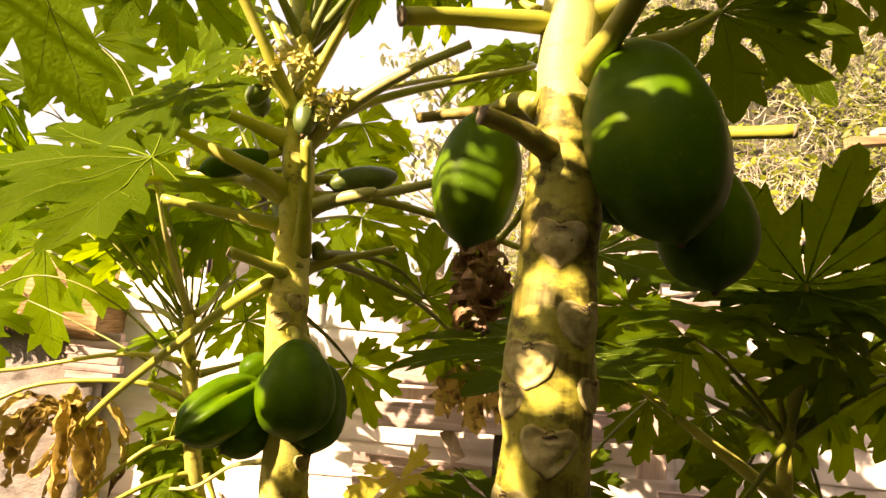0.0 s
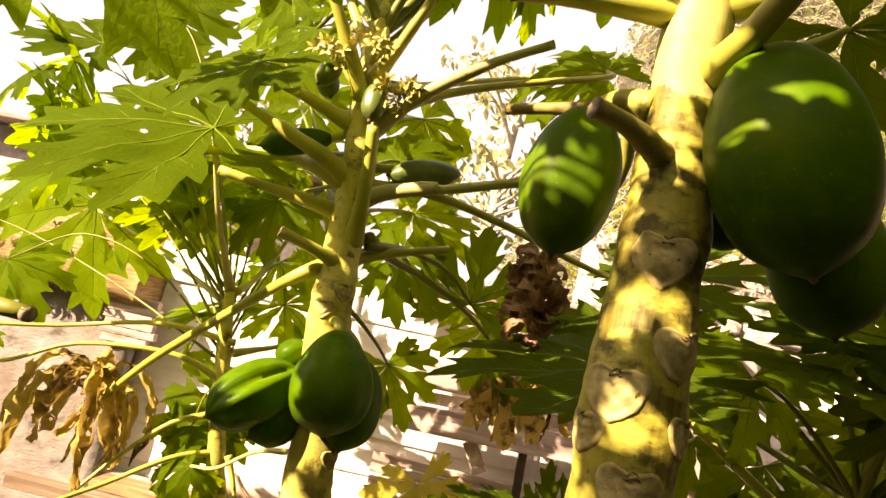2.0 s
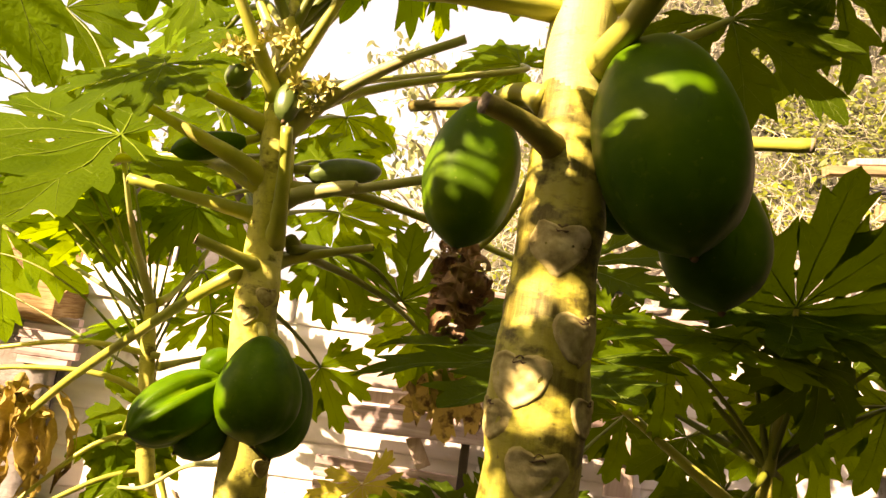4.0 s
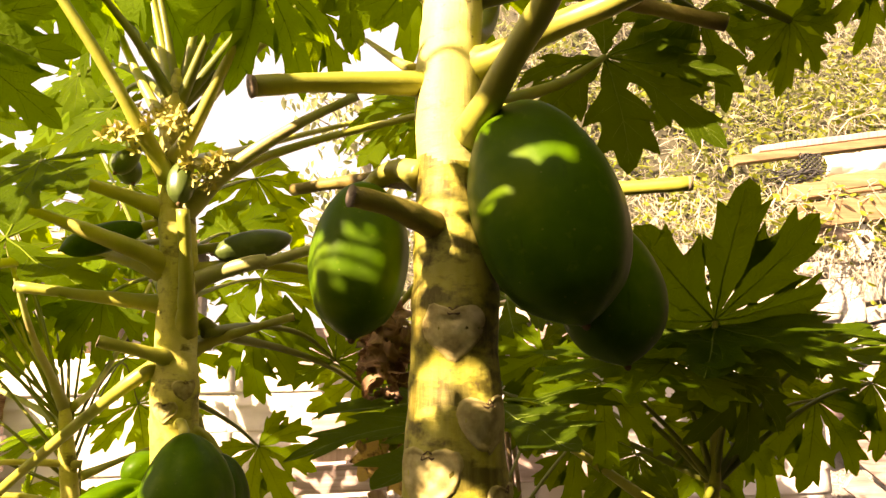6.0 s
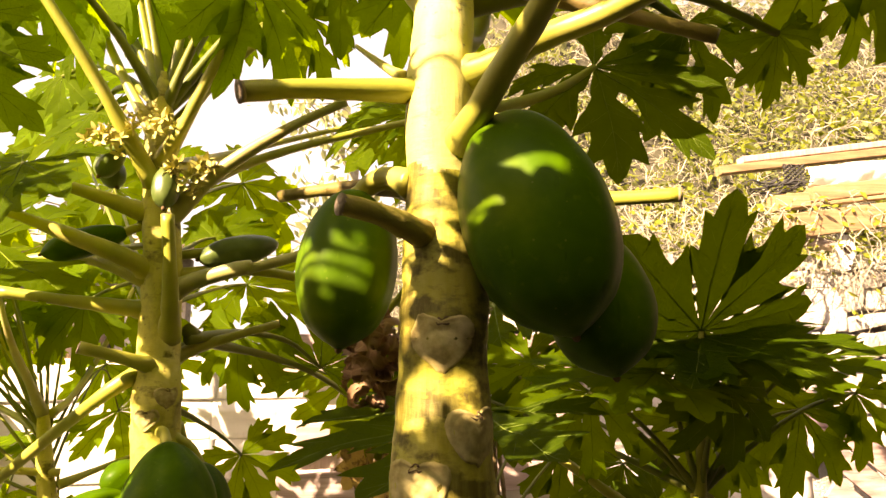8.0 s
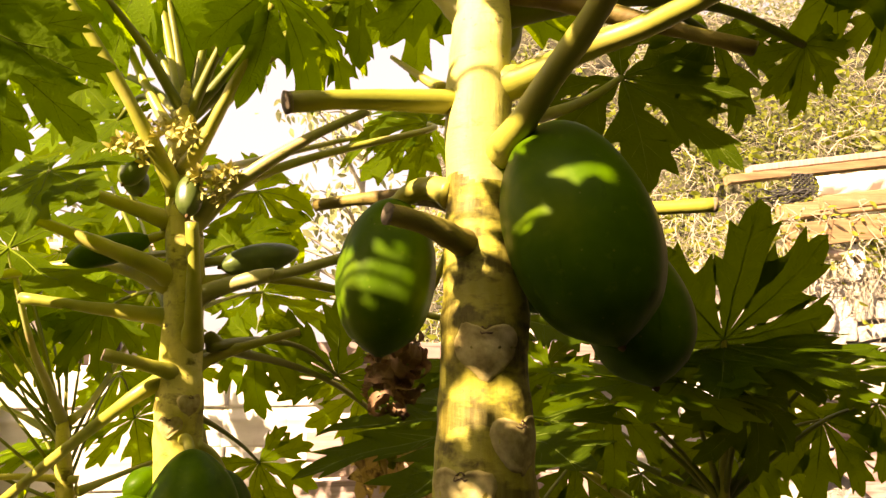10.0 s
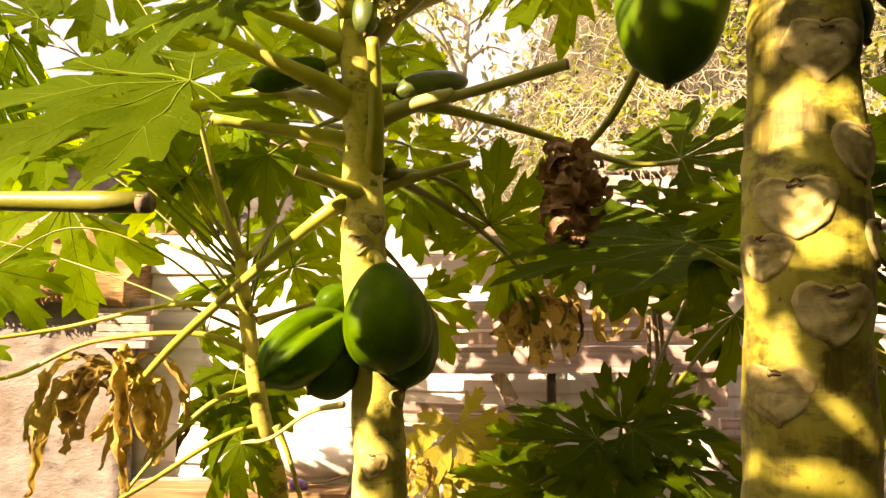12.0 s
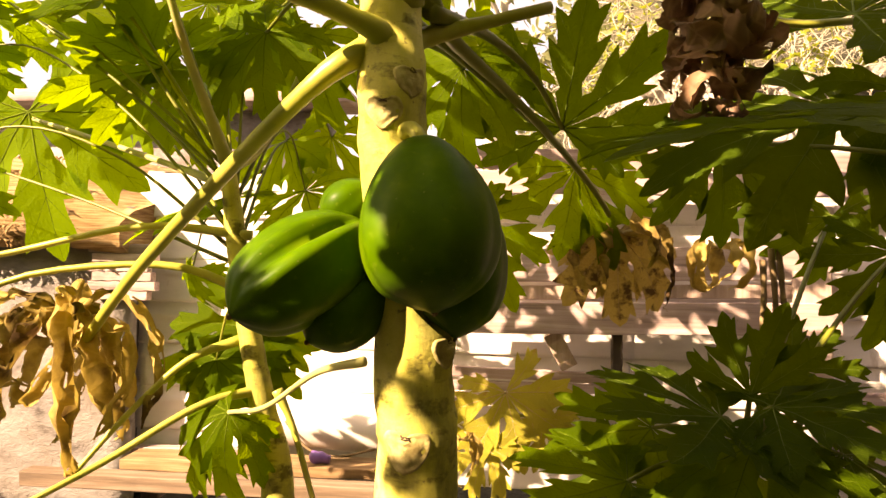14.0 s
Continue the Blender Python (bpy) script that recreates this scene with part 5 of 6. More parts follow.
    petiole(tree, [(-0.413, 1.660, 2.239), (-0.394, 1.700, 2.436), (-0.375, 1.750, 2.675)], 0.012, 0.008)
    petiole(tree, [(-0.408, 1.600, 1.550), (-0.485, 1.580, 1.495), (-0.682, 1.680, 1.356), (-0.909, 1.820, 1.190), (-1.074, 1.920, 1.042)], 0.014, 0.010, PETIOLE, "petiole", 10, "long bowed yellow-green stalk of a dead leaf")
    petiole(tree, [(-0.332, 1.640, 1.640), (-0.302, 1.750, 1.613), (-0.199, 2.000, 1.584), (-0.074, 2.250, 1.522), (0.065, 2.450, 1.408), (0.140, 2.570, 1.310)], 0.011, 0.007, PETIOLE_THIN)
    petiole(tree, [(-0.360, 1.620, 1.767), (-0.210, 1.720, 1.797), (0.013, 1.820, 1.767), (0.296, 1.920, 1.703), (0.464, 1.950, 1.710)], 0.012, 0.007)
    petiole(tree, [(-0.346, 1.660, 1.420), (-0.340, 1.720, 1.355), (-0.339, 1.760, 1.271)], 0.010, 0.008)
    petiole(tree, [(-0.395, 1.600, 1.742), (-0.591, 1.680, 1.822), (-0.779, 1.720, 1.812), (-0.970, 1.740, 1.783), (-0.997, 1.740, 1.780), (-1.234, 1.740, 1.698)], 0.014, 0.009)
    # fruits
    fruit(tree, (-0.324, 1.520, 1.401), (-0.296, 1.470, 1.169), 0.176, None, 3, 0.11, 0.17, "large pear-shaped dark green papaya", (-0.357, 1.570, 1.416))
    fruit(tree, (-0.279, 1.620, 1.345), (-0.276, 1.580, 1.122), 0.15, None, 4, 0.09, 0.08, "dark green papaya behind the larger one", (-0.334, 1.600, 1.401))
    fruit(tree, (-0.412, 1.600, 1.278), (-0.559, 1.460, 1.157), 0.145, None, 6, 0.13, 0.05, "ridged dark green papaya hanging aslant", (-0.362, 1.580, 1.282), (1.95, 0.42, 0.24))
    fruit(tree, (-0.380, 1.620, 1.215), (-0.477, 1.530, 1.117), 0.115, None, 12, 0.04, 0.05, "dark green papaya half hidden under another", (-0.357, 1.610, 1.224))
    fruit(tree, (-0.413, 1.620, 1.344), (-0.476, 1.600, 1.285), 0.075, None, 13, 0.06, 0.05, "small green papaya", (-0.381, 1.610, 1.343))
    fruit(tree, (-0.379, 1.570, 2.018), (-0.374, 1.540, 1.911), 0.062, FRUIT_PALE, 14, 0.05, 0.02, "small young green papaya at the crown", (-0.416, 1.610, 2.047))
    fruit(tree, (-0.475, 1.620, 1.874), (-0.647, 1.580, 1.808), 0.068, None, 15, 0.05, 0.05, "young dark green papaya at the crown", (-0.446, 1.620, 1.891))
    fruit(tree, (-0.142, 1.720, 1.867), (-0.319, 1.640, 1.809), 0.075, FRUIT_PALE, 16, 0.05, 0.08, "young pale green papaya at the crown", (-0.374, 1.640, 1.817))
    fruit(tree, (-0.501, 1.600, 2.077), (-0.530, 1.560, 1.989), 0.055, FRUIT_PALE, 17, 0.05, 0.05, "young pale green papaya at the crown", (-0.472, 1.620, 2.103))
    fruit(tree, (-0.552, 1.640, 2.065), (-0.511, 1.620, 1.981), 0.06, FRUIT_PALE, 18, 0.05, 0.05, "young pale green papaya at the crown", (-0.471, 1.630, 2.075))
    # blossoms in the crown
    rng = random.Random(31)
    for spot in ((-0.418, 1.520, 2.099), (-0.498, 1.540, 2.063), (-0.466, 1.560, 2.128), (-0.349, 1.540, 2.004), (-0.303, 1.560, 2.011), (-0.324, 1.550, 1.974), (-0.535, 1.550, 2.087), (-0.384, 1.550, 2.111), (-0.476, 1.530, 2.081), (-0.332, 1.530, 1.988), (-0.285, 1.560, 2.033), (-0.415, 1.560, 2.136)):
        c = Vector(spot)
        chunks = []
        for k in range(6):
            q = c + Vector((rng.uniform(-0.025, 0.025), rng.uniform(-0.02, 0.02), rng.uniform(-0.02, 0.02)))
            for j in range(5):
                a = 2 * math.pi * j / 5 + k
                d = Vector((math.cos(a), -0.5, math.sin(a))).normalized()
                chunks.append(small_leaf(q, d, 0.024, rng))
        part("blossom", mesh("blossom", *merge(chunks)), FLOWER, tree, "small cream-yellow papaya blossoms")
    # leaves
    leaf(tree, (-0.663, 1.500, 1.997), (-0.810, 1.350, 1.805), TILT, 0, LEAF)
    leaf(tree, (-1.234, 1.740, 1.698), (-1.448, 1.600, 1.605), TILT, 1, LEAF_BRIGHT)
    spray(tree, (-0.330, 1.640, 1.619), (-0.066, 2.194, 1.549), (-0.046, 1.960, 1.800), (0.05, 0.62, 0.70), 3, LEAF_DARK, 0.009)
    leaf(tree, (0.464, 1.950, 1.725), (0.748, 2.018, 1.936), (0, -0.4, 0.9), 3, LEAF_DARK)
    leaf(tree, (0.219, 2.000, 2.349), (0.009, 2.100, 2.507), (0, -0.8, 0.5), 1, LEAF)
    leaf(tree, (0.231, 2.300, 2.480), (-0.144, 2.300, 2.492), (0, -0.8, 0.4), 2, LEAF)
    # leaves below and behind the crown
    def add(root, hub, tip, f, s, m):
        spray(tree, root, hub, tip, f, s, m, 0.006, 0.01)

    add((-0.385, 1.660, 1.591), (-0.921, 2.600, 2.253), (-0.726, 2.600, 2.034), FRONT, 1, LEAF)
    add((-0.385, 1.660, 1.591), (-1.186, 2.800, 2.538), (-1.129, 2.800, 2.182), FRONT, 0, LEAF)
    add((-0.385, 1.660, 1.591), (-0.780, 2.700, 2.421), (-0.886, 2.700, 2.160), FRONT, 1, LEAF)
    add((-0.385, 1.660, 1.591), (-0.299, 2.050, 1.653), (-0.315, 2.000, 1.422), FRONT, 2, LEAF)
    add((-0.365, 1.660, 1.465), (-0.265, 2.000, 1.309), (-0.157, 1.950, 1.143), FRONT, 1, LEAF)
    add((-0.401, 1.660, 1.803), (-0.363, 1.950, 1.927), (-0.219, 2.000, 2.082), FRONT, 1, LEAF)
    add((-0.404, 1.660, 1.694), (-0.345, 2.350, 1.842), (-0.050, 2.300, 1.719), TILT, 0, LEAF)
    add((-0.398, 1.660, 1.648), (0.006, 2.500, 1.497), (0.161, 2.450, 1.229), FRONT, 1, LEAF)
    add((-0.431, 1.660, 1.928), (-0.412, 2.500, 2.256), (-0.115, 2.600, 2.038), FRONT, 2, LEAF)
    add((-0.440, 1.660, 2.008), (-0.898, 2.200, 2.469), (-1.182, 2.300, 2.615), FRONT, 1, LEAF_BRIGHT)
    add((-0.422, 1.660, 1.849), (-1.062, 2.000, 1.827), (-1.342, 1.950, 1.756), TILT, 0, LEAF)
    add((-0.413, 1.660, 1.771), (-0.766, 2.100, 1.754), (-0.914, 2.050, 1.562), FRONT, 1, LEAF)
    add((-0.407, 1.660, 1.725), (-0.837, 2.400, 1.935), (-1.075, 2.400, 2.008), TILT, 3, LEAF)
    # crown leaves that hang above
    def add(hub, tip, f, s):
        spray(tree, (-0.417, 1.620, 2.176), hub, tip, f, s, LEAF_BRIGHT if s == 2 else LEAF, 0.010, 0.06)

    add((-0.680, 1.400, 2.456), (-0.682, 1.300, 2.197), (0.3, -0.6, 0.7), 2)
    add((-0.202, 1.480, 2.464), (-0.013, 1.500, 2.249), (0, -0.7, 0.6), 2)
    add((-0.538, 1.620, 2.625), (-0.356, 1.500, 2.323), (0, -0.8, 0.5), 2)
    add((-0.662, 1.750, 2.522), (-0.859, 1.800, 2.390), (0, -0.7, 0.6), 1)
    add((-0.092, 1.800, 2.558), (0.003, 1.900, 2.359), (0.1, -0.8, 0.5), 1)
    add((-0.376, 1.750, 2.693), (-0.420, 1.800, 2.405), (0, -0.8, 0.5), 2)
    add((0.010, 1.700, 2.713), (-0.005, 1.750, 2.427), FRONT, 1)
    add((0.195, 1.900, 2.849), (0.177, 1.950, 2.502), FRONT, 1)
    add((-0.884, 1.900, 2.755), (-0.876, 2.000, 2.512), FRONT, 1)
    add((-0.626, 2.100, 2.865), (-0.675, 2.100, 2.511), FRONT, 2)
    add((-0.301, 2.000, 2.772), (-0.338, 2.050, 2.537), FRONT, 1)
    add((-0.853, 2.000, 2.437), (-0.984, 2.000, 2.268), FRONT, 1)
    add((-0.698, 1.900, 2.287), (-0.813, 1.850, 2.114), TILT, 3)
    # dead leaves still hanging
    curled_lobes(tree, (-1.135, 1.950, 1.075), 0.42, 0.044, 13, 7, LEAF_DRY, 0.20, label="withered yellow-brown leaf hanging from its stalk")
    crumpled_clump(tree, (-1.130, 1.950, 1.060), (0.060, 0.045, 0.045), 12, 0.036, 44, LEAF_DRY, "withered yellow-brown leaf hanging from its stalk")
    leaf(tree, (0.140, 2.565, 1.315), (0.150, 2.480, 1.045), (0.05, -0.80, 0.60), 6, LEAF_DRY, "withered yellow-brown leaf hanging limp")
    withered_leaf(tree, (0.140, 2.570, 1.315), 0.30, 5, LEAF_DRY, 6, 0.75, 1.15, "withered yellow-brown leaf hanging limp")
    withered_leaf(tree, (0.414, 2.550, 1.274), 0.19, 6, LEAF_DRY, 6, 0.9, 1.3, "withered yellow-brown leaf hanging limp")


far_tree()


def dry_bunch():
    """A hanging bunch of dead, crumpled leaves on a bare stalk."""
    tree = thing("dead_leaf", (0.092, 1.660, 1.688), "crumpled reddish-brown dead leaf hanging from a bare stalk", "leaf")
    petiole(tree, [(0.226, 1.400, 1.957), (0.237, 1.480, 1.876), (0.191, 1.580, 1.753), (0.126, 1.650, 1.668)], 0.012, 0.007)
    crumpled_clump(tree, (0.108, 1.650, 1.603), (0.066, 0.066, 0.094), 28, 0.050, 41, LEAF_BROWN)
    crumpled_clump(tree, (0.092, 1.650, 1.505), (0.052, 0.050, 0.052), 11, 0.036, 42, LEAF_BROWN)


dry_bunch()


# ---- young papaya between the trunk and the shed ----
def young_tree():
    foot = Vector((-0.691, 2.000, 0.720))
    tree = thing("papaya_tree", (foot.x, foot.y, 0), "slender young papaya with long arching stalks", "tree", "papaya trees in the yard")
    ax = [Vector((foot.x + 0.03, 2.02, 0.0)), Vector((-0.678, 2.000, 0.708)), Vector((-0.717, 2.000, 0.902)), Vector((-0.756, 2.000, 1.097)), Vector((-0.789, 2.000, 1.294)), Vector((-0.810, 2.000, 1.455))]
    part("trunk", trunk_mesh(ax, [0.050, 0.036, 0.028, 0.025, 0.022, 0.014], 14, 90, 18), BARK, tree, "slender pale green trunk")
    crown = (-0.805, 2.000, 1.417)
    petiole(tree, [(-0.809, 2.000, 1.430), (-0.815, 1.920, 1.523), (-0.816, 1.800, 1.644), (-0.850, 1.720, 1.865)], 0.011, 0.006, PETIOLE_PALE)
    petiole(tree, [(-0.808, 2.000, 1.430), (-0.862, 2.050, 1.488), (-0.957, 2.100, 1.577), (-1.043, 2.150, 1.686)], 0.009, 0.006)
    petiole(tree, [(-0.786, 2.000, 1.430), (-0.782, 2.100, 1.471), (-0.758, 2.200, 1.587), (-0.706, 2.300, 1.820)], 0.009, 0.006)
    petiole(tree, [(-0.797, 2.000, 1.378), (-1.005, 2.150, 1.442), (-1.285, 2.300, 1.526), (-1.617, 2.450, 1.623)], 0.0085, 0.006, PETIOLE_PALE)
    petiole(tree, [(-0.749, 2.000, 1.273), (-0.977, 1.950, 1.287), (-1.273, 1.900, 1.217), (-1.472, 1.800, 1.183)], 0.0075, 0.0052)
    petiole(tree, [(-0.731, 2.000, 1.137), (-0.904, 1.950, 1.205), (-1.184, 1.900, 1.181), (-1.366, 1.850, 1.091), (-1.531, 1.800, 1.074)], 0.0075, 0.0052)
    petiole(tree, [(-0.747, 2.000, 1.241), (-0.667, 2.100, 1.274), (-0.566, 2.200, 1.311)], 0.009, 0.006)
    petiole(tree, [(-0.765, 2.000, 1.048), (-0.866, 1.950, 1.004), (-0.970, 1.900, 0.893), (-1.041, 1.850, 0.792)], 0.0075, 0.0052)
    petiole(tree, [(-0.443, 1.750, 1.053), (-0.542, 1.800, 1.020), (-0.655, 1.850, 0.941), (-0.749, 1.900, 0.914)], 0.006, 0.0045, PETIOLE_PALE)
    petiole(tree, [(-0.724, 2.000, 0.939), (-0.814, 1.900, 0.923), (-0.951, 1.800, 0.835), (-1.038, 1.700, 0.786)], 0.0078, 0.0056)
    petiole(tree, [(-0.686, 2.000, 0.940), (-0.647, 2.000, 0.856), (-0.599, 2.000, 0.701)], 0.008, 0.006)
    leaf(tree, (-0.850, 1.720, 1.865), (-1.408, 1.600, 1.804), (0.0, -0.6, 0.8), 0, LEAF)
    leaf(tree, (-1.635, 2.450, 1.645), (-1.506, 2.400, 1.186), (0.1, -0.9, 0.35), 0, LEAF_BRIGHT)
    leaf(tree, (-1.043, 2.150, 1.686), (-1.277, 2.000, 1.591), AWAY, 0, LEAF)
    leaf(tree, (-1.472, 1.800, 1.183), (-1.620, 1.700, 1.053), (0, -0.6, 0.8), 1, LEAF_BRIGHT)
    leaf(tree, (-1.513, 1.800, 1.074), (-1.643, 1.700, 0.965), (0, -0.6, 0.8), 1, LEAF)
    leaf(tree, (-0.706, 2.300, 1.820), (-0.700, 2.300, 1.549), FRONT, 2, LEAF)
    def add(hub, tip, f, s, m):
        low = Vector((-0.759, 2.000, 1.116))
        root = low.lerp(Vector(crown), min(1.0, max(0.0, (hub[2] - 1.0) / 1.1) + 0.2 * math.sin(hub[0] * 40)))
        spray(tree, root, hub, tip, f, s, m, 0.0034, 0.10 + 0.06 * math.sin(hub[0] * 31))

    add((-0.853, 2.200, 1.798), (-1.044, 2.150, 1.630), FRONT, 1, LEAF_BRIGHT)
    add((-1.056, 2.200, 1.756), (-1.278, 2.100, 1.658), FRONT, 0, LEAF)
    add((-0.902, 2.200, 1.369), (-1.132, 2.100, 1.278), UP, 0, LEAF_BRIGHT)
    add((-0.758, 2.400, 1.412), (-0.516, 2.300, 1.322), TILT, 1, LEAF_BRIGHT)
    add((-0.852, 2.500, 1.571), (-0.928, 2.450, 1.357), TILT, 0, LEAF_BRIGHT)
    add((-0.739, 2.600, 1.603), (-0.776, 2.600, 1.361), FRONT, 2, LEAF)
    add((-1.643, 2.300, 1.911), (-1.857, 2.300, 1.688), AWAY, 1, LEAF_BRIGHT)
    add((-1.541, 2.000, 2.080), (-1.256, 1.950, 1.935), AWAY, 1, LEAF_BRIGHT)
    add((-1.317, 2.300, 2.222), (-1.076, 2.300, 2.023), FRONT, 2, LEAF)
    add((-1.615, 2.200, 1.755), (-1.695, 2.150, 1.571), AWAY, 1, LEAF_BRIGHT)
    add((-1.567, 2.000, 1.377), (-1.351, 1.950, 1.257), TILT, 1, LEAF_BRIGHT)
    add((-1.154, 2.600, 2.027), (-0.910, 2.600, 1.769), FRONT, 1, LEAF)
    add((-1.767, 2.700, 2.079), (-1.477, 2.700, 2.024), FRONT, 0, LEAF)
    add((-1.454, 2.000, 2.151), (-1.742, 2.000, 2.236), TILT, 0, LEAF)
    add((-1.661, 2.000, 2.026), (-1.869, 2.000, 1.862), TILT, 1, LEAF)
    add((-1.335, 2.100, 2.367), (-1.139, 2.100, 2.128), FRONT, 0, LEAF)
    add((-2.069, 2.300, 1.523), (-2.260, 2.300, 1.308), FRONT, 1, LEAF_BRIGHT)
    add((-1.655, 2.100, 1.939), (-1.410, 2.100, 1.811), AWAY, 1, LEAF_BRIGHT)
    add((-1.465, 2.700, 1.711), (-1.646, 2.700, 1.535), FRONT, 1, LEAF_BRIGHT)
    add((-1.209, 2.600, 1.712), (-1.180, 2.600, 1.483), FRONT, 1, LEAF)
    add((-0.788, 2.100, 1.060), (-0.998, 2.000, 0.954), (0.2, -0.8, 0.5), 1, LEAF)
    add((-0.795, 2.100, 1.044), (-0.651, 2.050, 0.926), FRONT, 1, LEAF)
    add((-0.823, 2.000, 1.002), (-0.782, 1.950, 0.823), FRONT, 2, LEAF)
    add((-0.984, 2.200, 1.187), (-1.032, 2.200, 1.055), FRONT, 4, LEAF)
    leaf(tree, (-0.749, 1.900, 0.914), (-0.861, 1.800, 0.797), (0.3, -0.6, 0.7), 4, LEAF)


young_tree()


# ---- shrubby papayas on the right ----
def right_plant():
    foot = Vector((0.807, 1.450, 1.264))
    tree = thing("papaya_plant", (foot.x, foot.y, 0), "shaded young papaya with broad dark green leaves", "plant", "papaya trees in the yard")
    part("trunk", trunk_mesh([Vector((foot.x + 0.03, 1.5, 0)), Vector((foot.x + 0.02, 1.48, 0.6)), Vector((foot.x, 1.46, foot.z + 0.05))], [0.036, 0.028, 0.014], 17, 70, 16), BARK, tree, "slender green trunk")
    hub = (0.810, 1.390, 1.621)
    root = (0.809, 1.450, 1.277)
    petiole(tree, [(0.808, 1.450, 1.266), (0.813, 1.420, 1.454), hub], 0.009, 0.006)
    leaf(tree, hub, (0.792, 1.200, 1.884), (0, -0.9, 0.3), 7, LEAF_DARK)
    leaf(tree, (0.817, 1.400, 1.609), (1.081, 1.200, 1.601), (0, -0.35, 0.95), 7, LEAF)
    leaf(tree, (0.814, 1.410, 1.604), (0.504, 1.300, 1.596), (0, -0.35, 0.95), 7, LEAF_DARK)
    def add(h, tip, f, s, m):
        spray(tree, root, h, tip, f, s, m, 0.0055, 0.03)

    add((0.705, 1.400, 1.533), (0.390, 1.350, 1.538), (0, -0.25, 1.0), 0, LEAF)
    add((1.050, 1.400, 1.552), (1.218, 1.300, 1.600), (0, -0.35, 0.9), 0, LEAF)
    add((0.589, 1.500, 1.491), (0.597, 1.450, 1.295), FRONT, 1, LEAF)
    add((1.094, 1.500, 1.444), (1.045, 1.450, 1.247), FRONT, 1, LEAF)
    add((0.493, 1.620, 1.555), (0.428, 1.600, 1.425), FRONT, 3, LEAF)
    add((1.239, 1.500, 1.480), (1.239, 1.450, 1.311), FRONT, 1, LEAF)
    add((0.818, 1.320, 1.504), (0.843, 1.280, 1.328), FRONT, 2, LEAF_DARK)
    add((1.044, 1.700, 1.384), (1.101, 1.650, 1.159), FRONT, 1, LEAF)
    add((1.271, 1.900, 1.515), (1.318, 1.850, 1.284), TILT, 1, LEAF_DARK)
    add((0.842, 1.500, 1.407), (0.893, 1.450, 1.193), FRONT, 1, LEAF)
    add((0.969, 1.600, 1.126), (0.873, 1.550, 0.963), FRONT, 1, LEAF)
    add((0.838, 1.950, 1.265), (0.771, 1.900, 1.034), FRONT, 1, LEAF_DARK)
    add((0.841, 1.700, 1.176), (0.720, 1.700, 1.024), FRONT, 1, LEAF_DARK)
    spray(tree, root, (0.479, 1.250, 0.969), (0.351, 1.200, 1.072), (-0.2, -0.8, 0.5), 3, LEAF_BRIGHT, 0.005, 0.0)
    # the long stalk that crosses behind the near trunk, and its pointed leaf
    k = (0.34, 1.55, 1.455)
    petiole(tree, [(0.802, 1.460, 1.151), (0.663, 1.500, 1.247), (0.519, 1.550, 1.350), (0.384, 1.580, 1.436), k], 0.011, 0.008)
    leaf(tree, k, (-0.12, 1.40, 1.36), (-0.20, -0.22, 0.95), 3, LEAF_DARK)
    for h, tip, f, s in (((0.458, 2.000, 1.554), (0.073, 1.950, 1.458), (0, -0.7, 0.7), 1), ((0.535, 1.900, 1.562), (0.589, 1.850, 1.329), FRONT, 1), ((0.266, 2.100, 1.500), (0.301, 2.050, 1.272), FRONT, 2)):
        spray(tree, root, h, tip, f, s, LEAF_DARK, 0.006, 0.02)


right_plant()


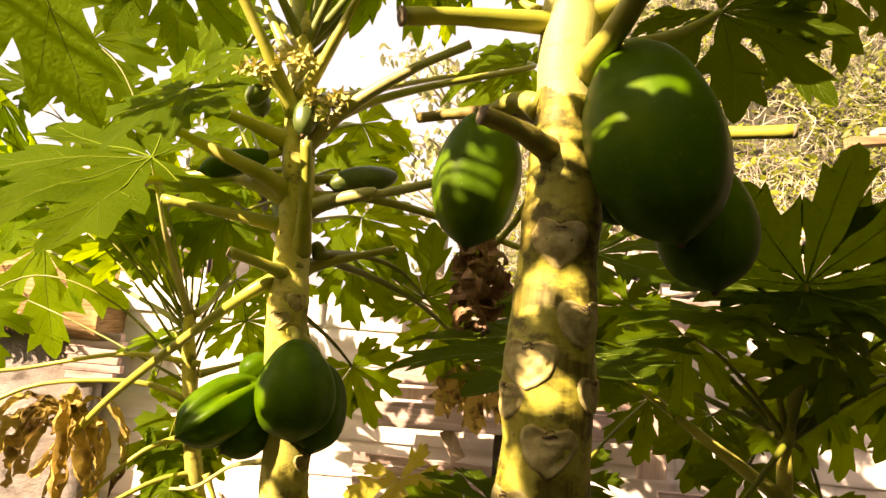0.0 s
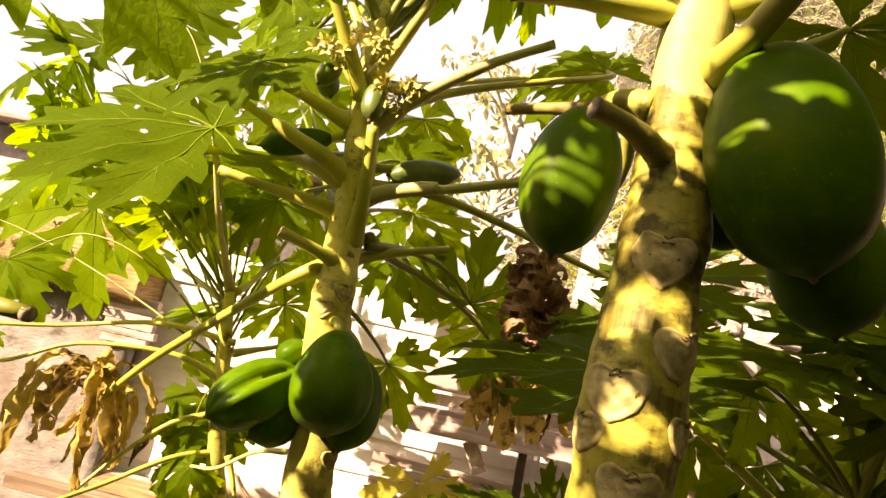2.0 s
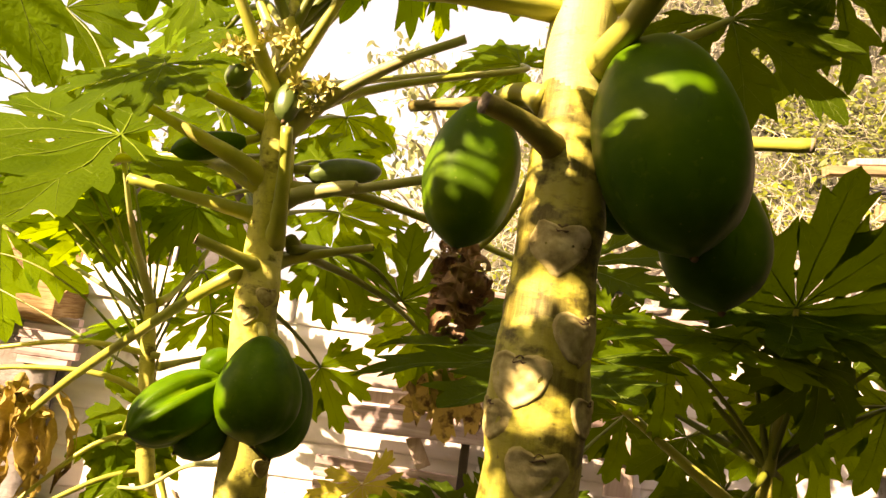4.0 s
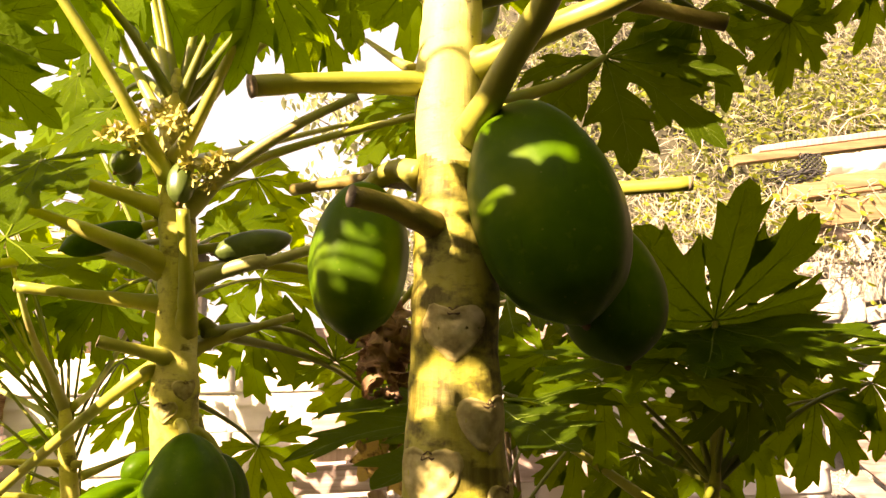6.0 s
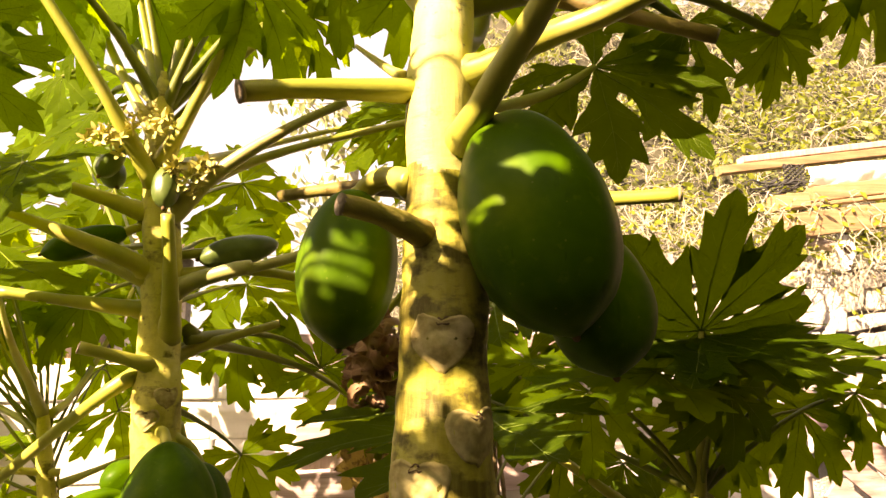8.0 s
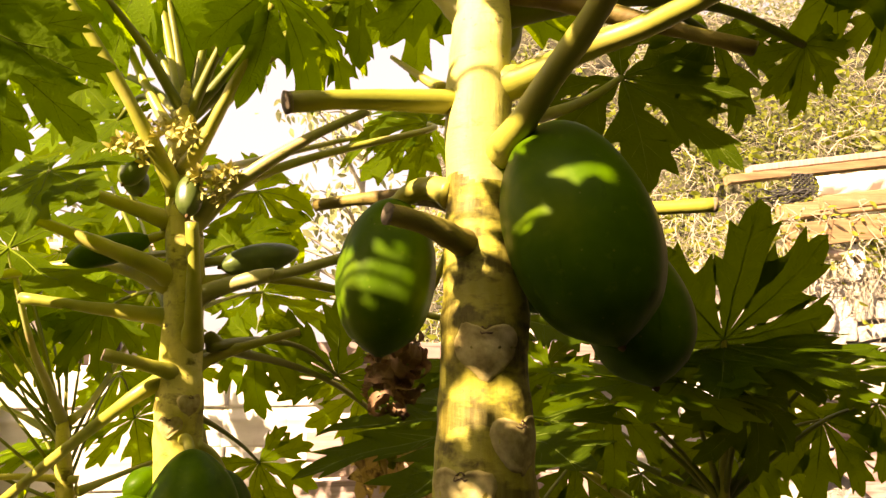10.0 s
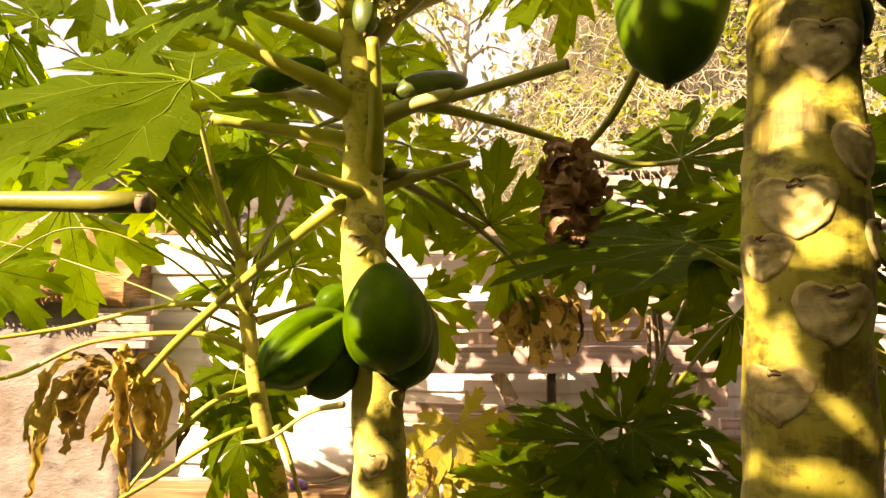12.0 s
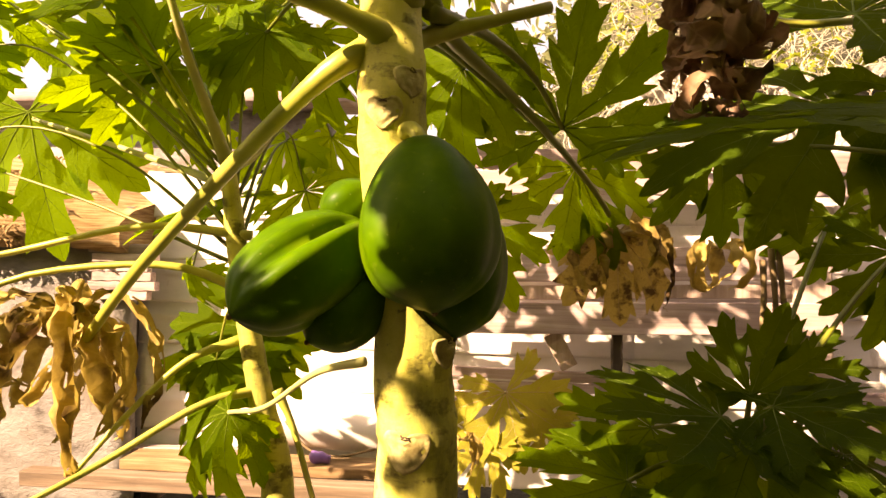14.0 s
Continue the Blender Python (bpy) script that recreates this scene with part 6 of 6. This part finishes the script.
def low_plant():
    foot = Vector((0.31, 2.05, 0))
    tree = thing("papaya_plant", foot, "low shaded papaya seedling with dark leaves by the fence", "plant", "papaya trees in the yard")
    part("trunk", trunk_mesh([foot, Vector((0.31, 2.06, 0.4)), Vector((0.31, 2.05, 0.85))], [0.036, 0.028, 0.018], 19, 60, 16), BARK, tree, "slender green trunk")
    def add(hub, tip, f, s, m):
        spray(tree, (0.31, 2.05, 0.82), hub, tip, f, s, m, 0.007, 0.02)

    add((0.320, 2.040, 0.960), (0.345, 1.990, 1.155), (-0.45, -0.85, 0.25), 1, LEAF_DARK)
    add((0.330, 1.960, 0.955), (0.560, 1.860, 0.990), (0.1, -0.30, 1.0), 0, LEAF_DARK)
    add((0.230, 1.960, 0.930), (-0.040, 1.860, 0.965), (-0.15, -0.35, 0.95), 3, LEAF_DARK)
    add((0.255, 1.860, 0.905), (0.120, 1.640, 0.835), (-0.1, -0.25, 1.0), 1, LEAF)
    add((0.420, 1.880, 0.890), (0.560, 1.700, 0.815), (0.15, -0.3, 0.95), 1, LEAF_DARK)
    add((0.120, 2.050, 0.880), (-0.120, 2.020, 0.855), (0.0, -0.45, 0.9), 0, LEAF)
    add((0.040, 1.900, 0.815), (-0.185, 1.800, 0.790), (-0.2, -0.4, 0.9), 3, LEAF)
    add((0.540, 2.080, 0.925), (0.740, 2.020, 0.900), (0.2, -0.3, 0.95), 1, LEAF)
    add((0.500, 2.250, 0.985), (0.640, 2.300, 1.080), (0.1, -0.6, 0.8), 3, LEAF_DARK)
    add((0.190, 1.780, 0.800), (0.060, 1.600, 0.745), (-0.1, -0.4, 0.9), 0, LEAF_DARK)
    add((0.350, 1.740, 0.800), (0.400, 1.560, 0.740), (0.1, -0.35, 0.95), 0, LEAF_DARK)
    add((0.620, 1.950, 0.820), (0.780, 1.850, 0.760), (0.1, -0.45, 0.9), 1, LEAF_DARK)
    add((0.100, 2.150, 0.780), (-0.060, 2.120, 0.700), (0.0, -0.7, 0.7), 1, LEAF_DARK)
    add((0.330, 2.150, 0.800), (0.300, 2.050, 0.640), (0.0, -0.7, 0.7), 2, LEAF_DARK)
    add((0.759, 2.300, 1.269), (0.748, 2.300, 1.002), FRONT, 1, LEAF_DARK)
    add((0.659, 2.400, 1.363), (0.636, 2.400, 1.150), FRONT, 2, LEAF_DARK)


low_plant()


def yellow_plant():
    tree = thing("papaya_plant", (-0.2, 3.15, 0), "yellowing papaya seedling against the fence", "plant", "papaya trees in the yard")
    part("trunk", trunk_mesh([Vector((-0.2, 3.15, 0)), Vector((-0.2, 3.15, 0.4)), Vector((-0.2, 3.15, 0.66))], [0.022, 0.016, 0.010], 25, 40, 12), BARK, tree, "slender pale trunk")
    for hub, tip, f, s in (((-0.169, 3.120, 0.707), (-0.090, 3.050, 0.397), FRONT, 0), ((-0.242, 3.100, 0.502), (-0.301, 3.050, 0.301), FRONT, 3), ((-0.024, 3.140, 0.588), (0.083, 3.100, 0.431), FRONT, 0)):
        spray(tree, (-0.2, 3.15, 0.62), hub, tip, f, s, LEAF_YELLOW, 0.007, 0.01)
    withered_leaf(tree, (-0.330, 2.900, 0.579), 0.16, 9, LEAF_DRY, 6, 1.2, 1.5)


yellow_plant()
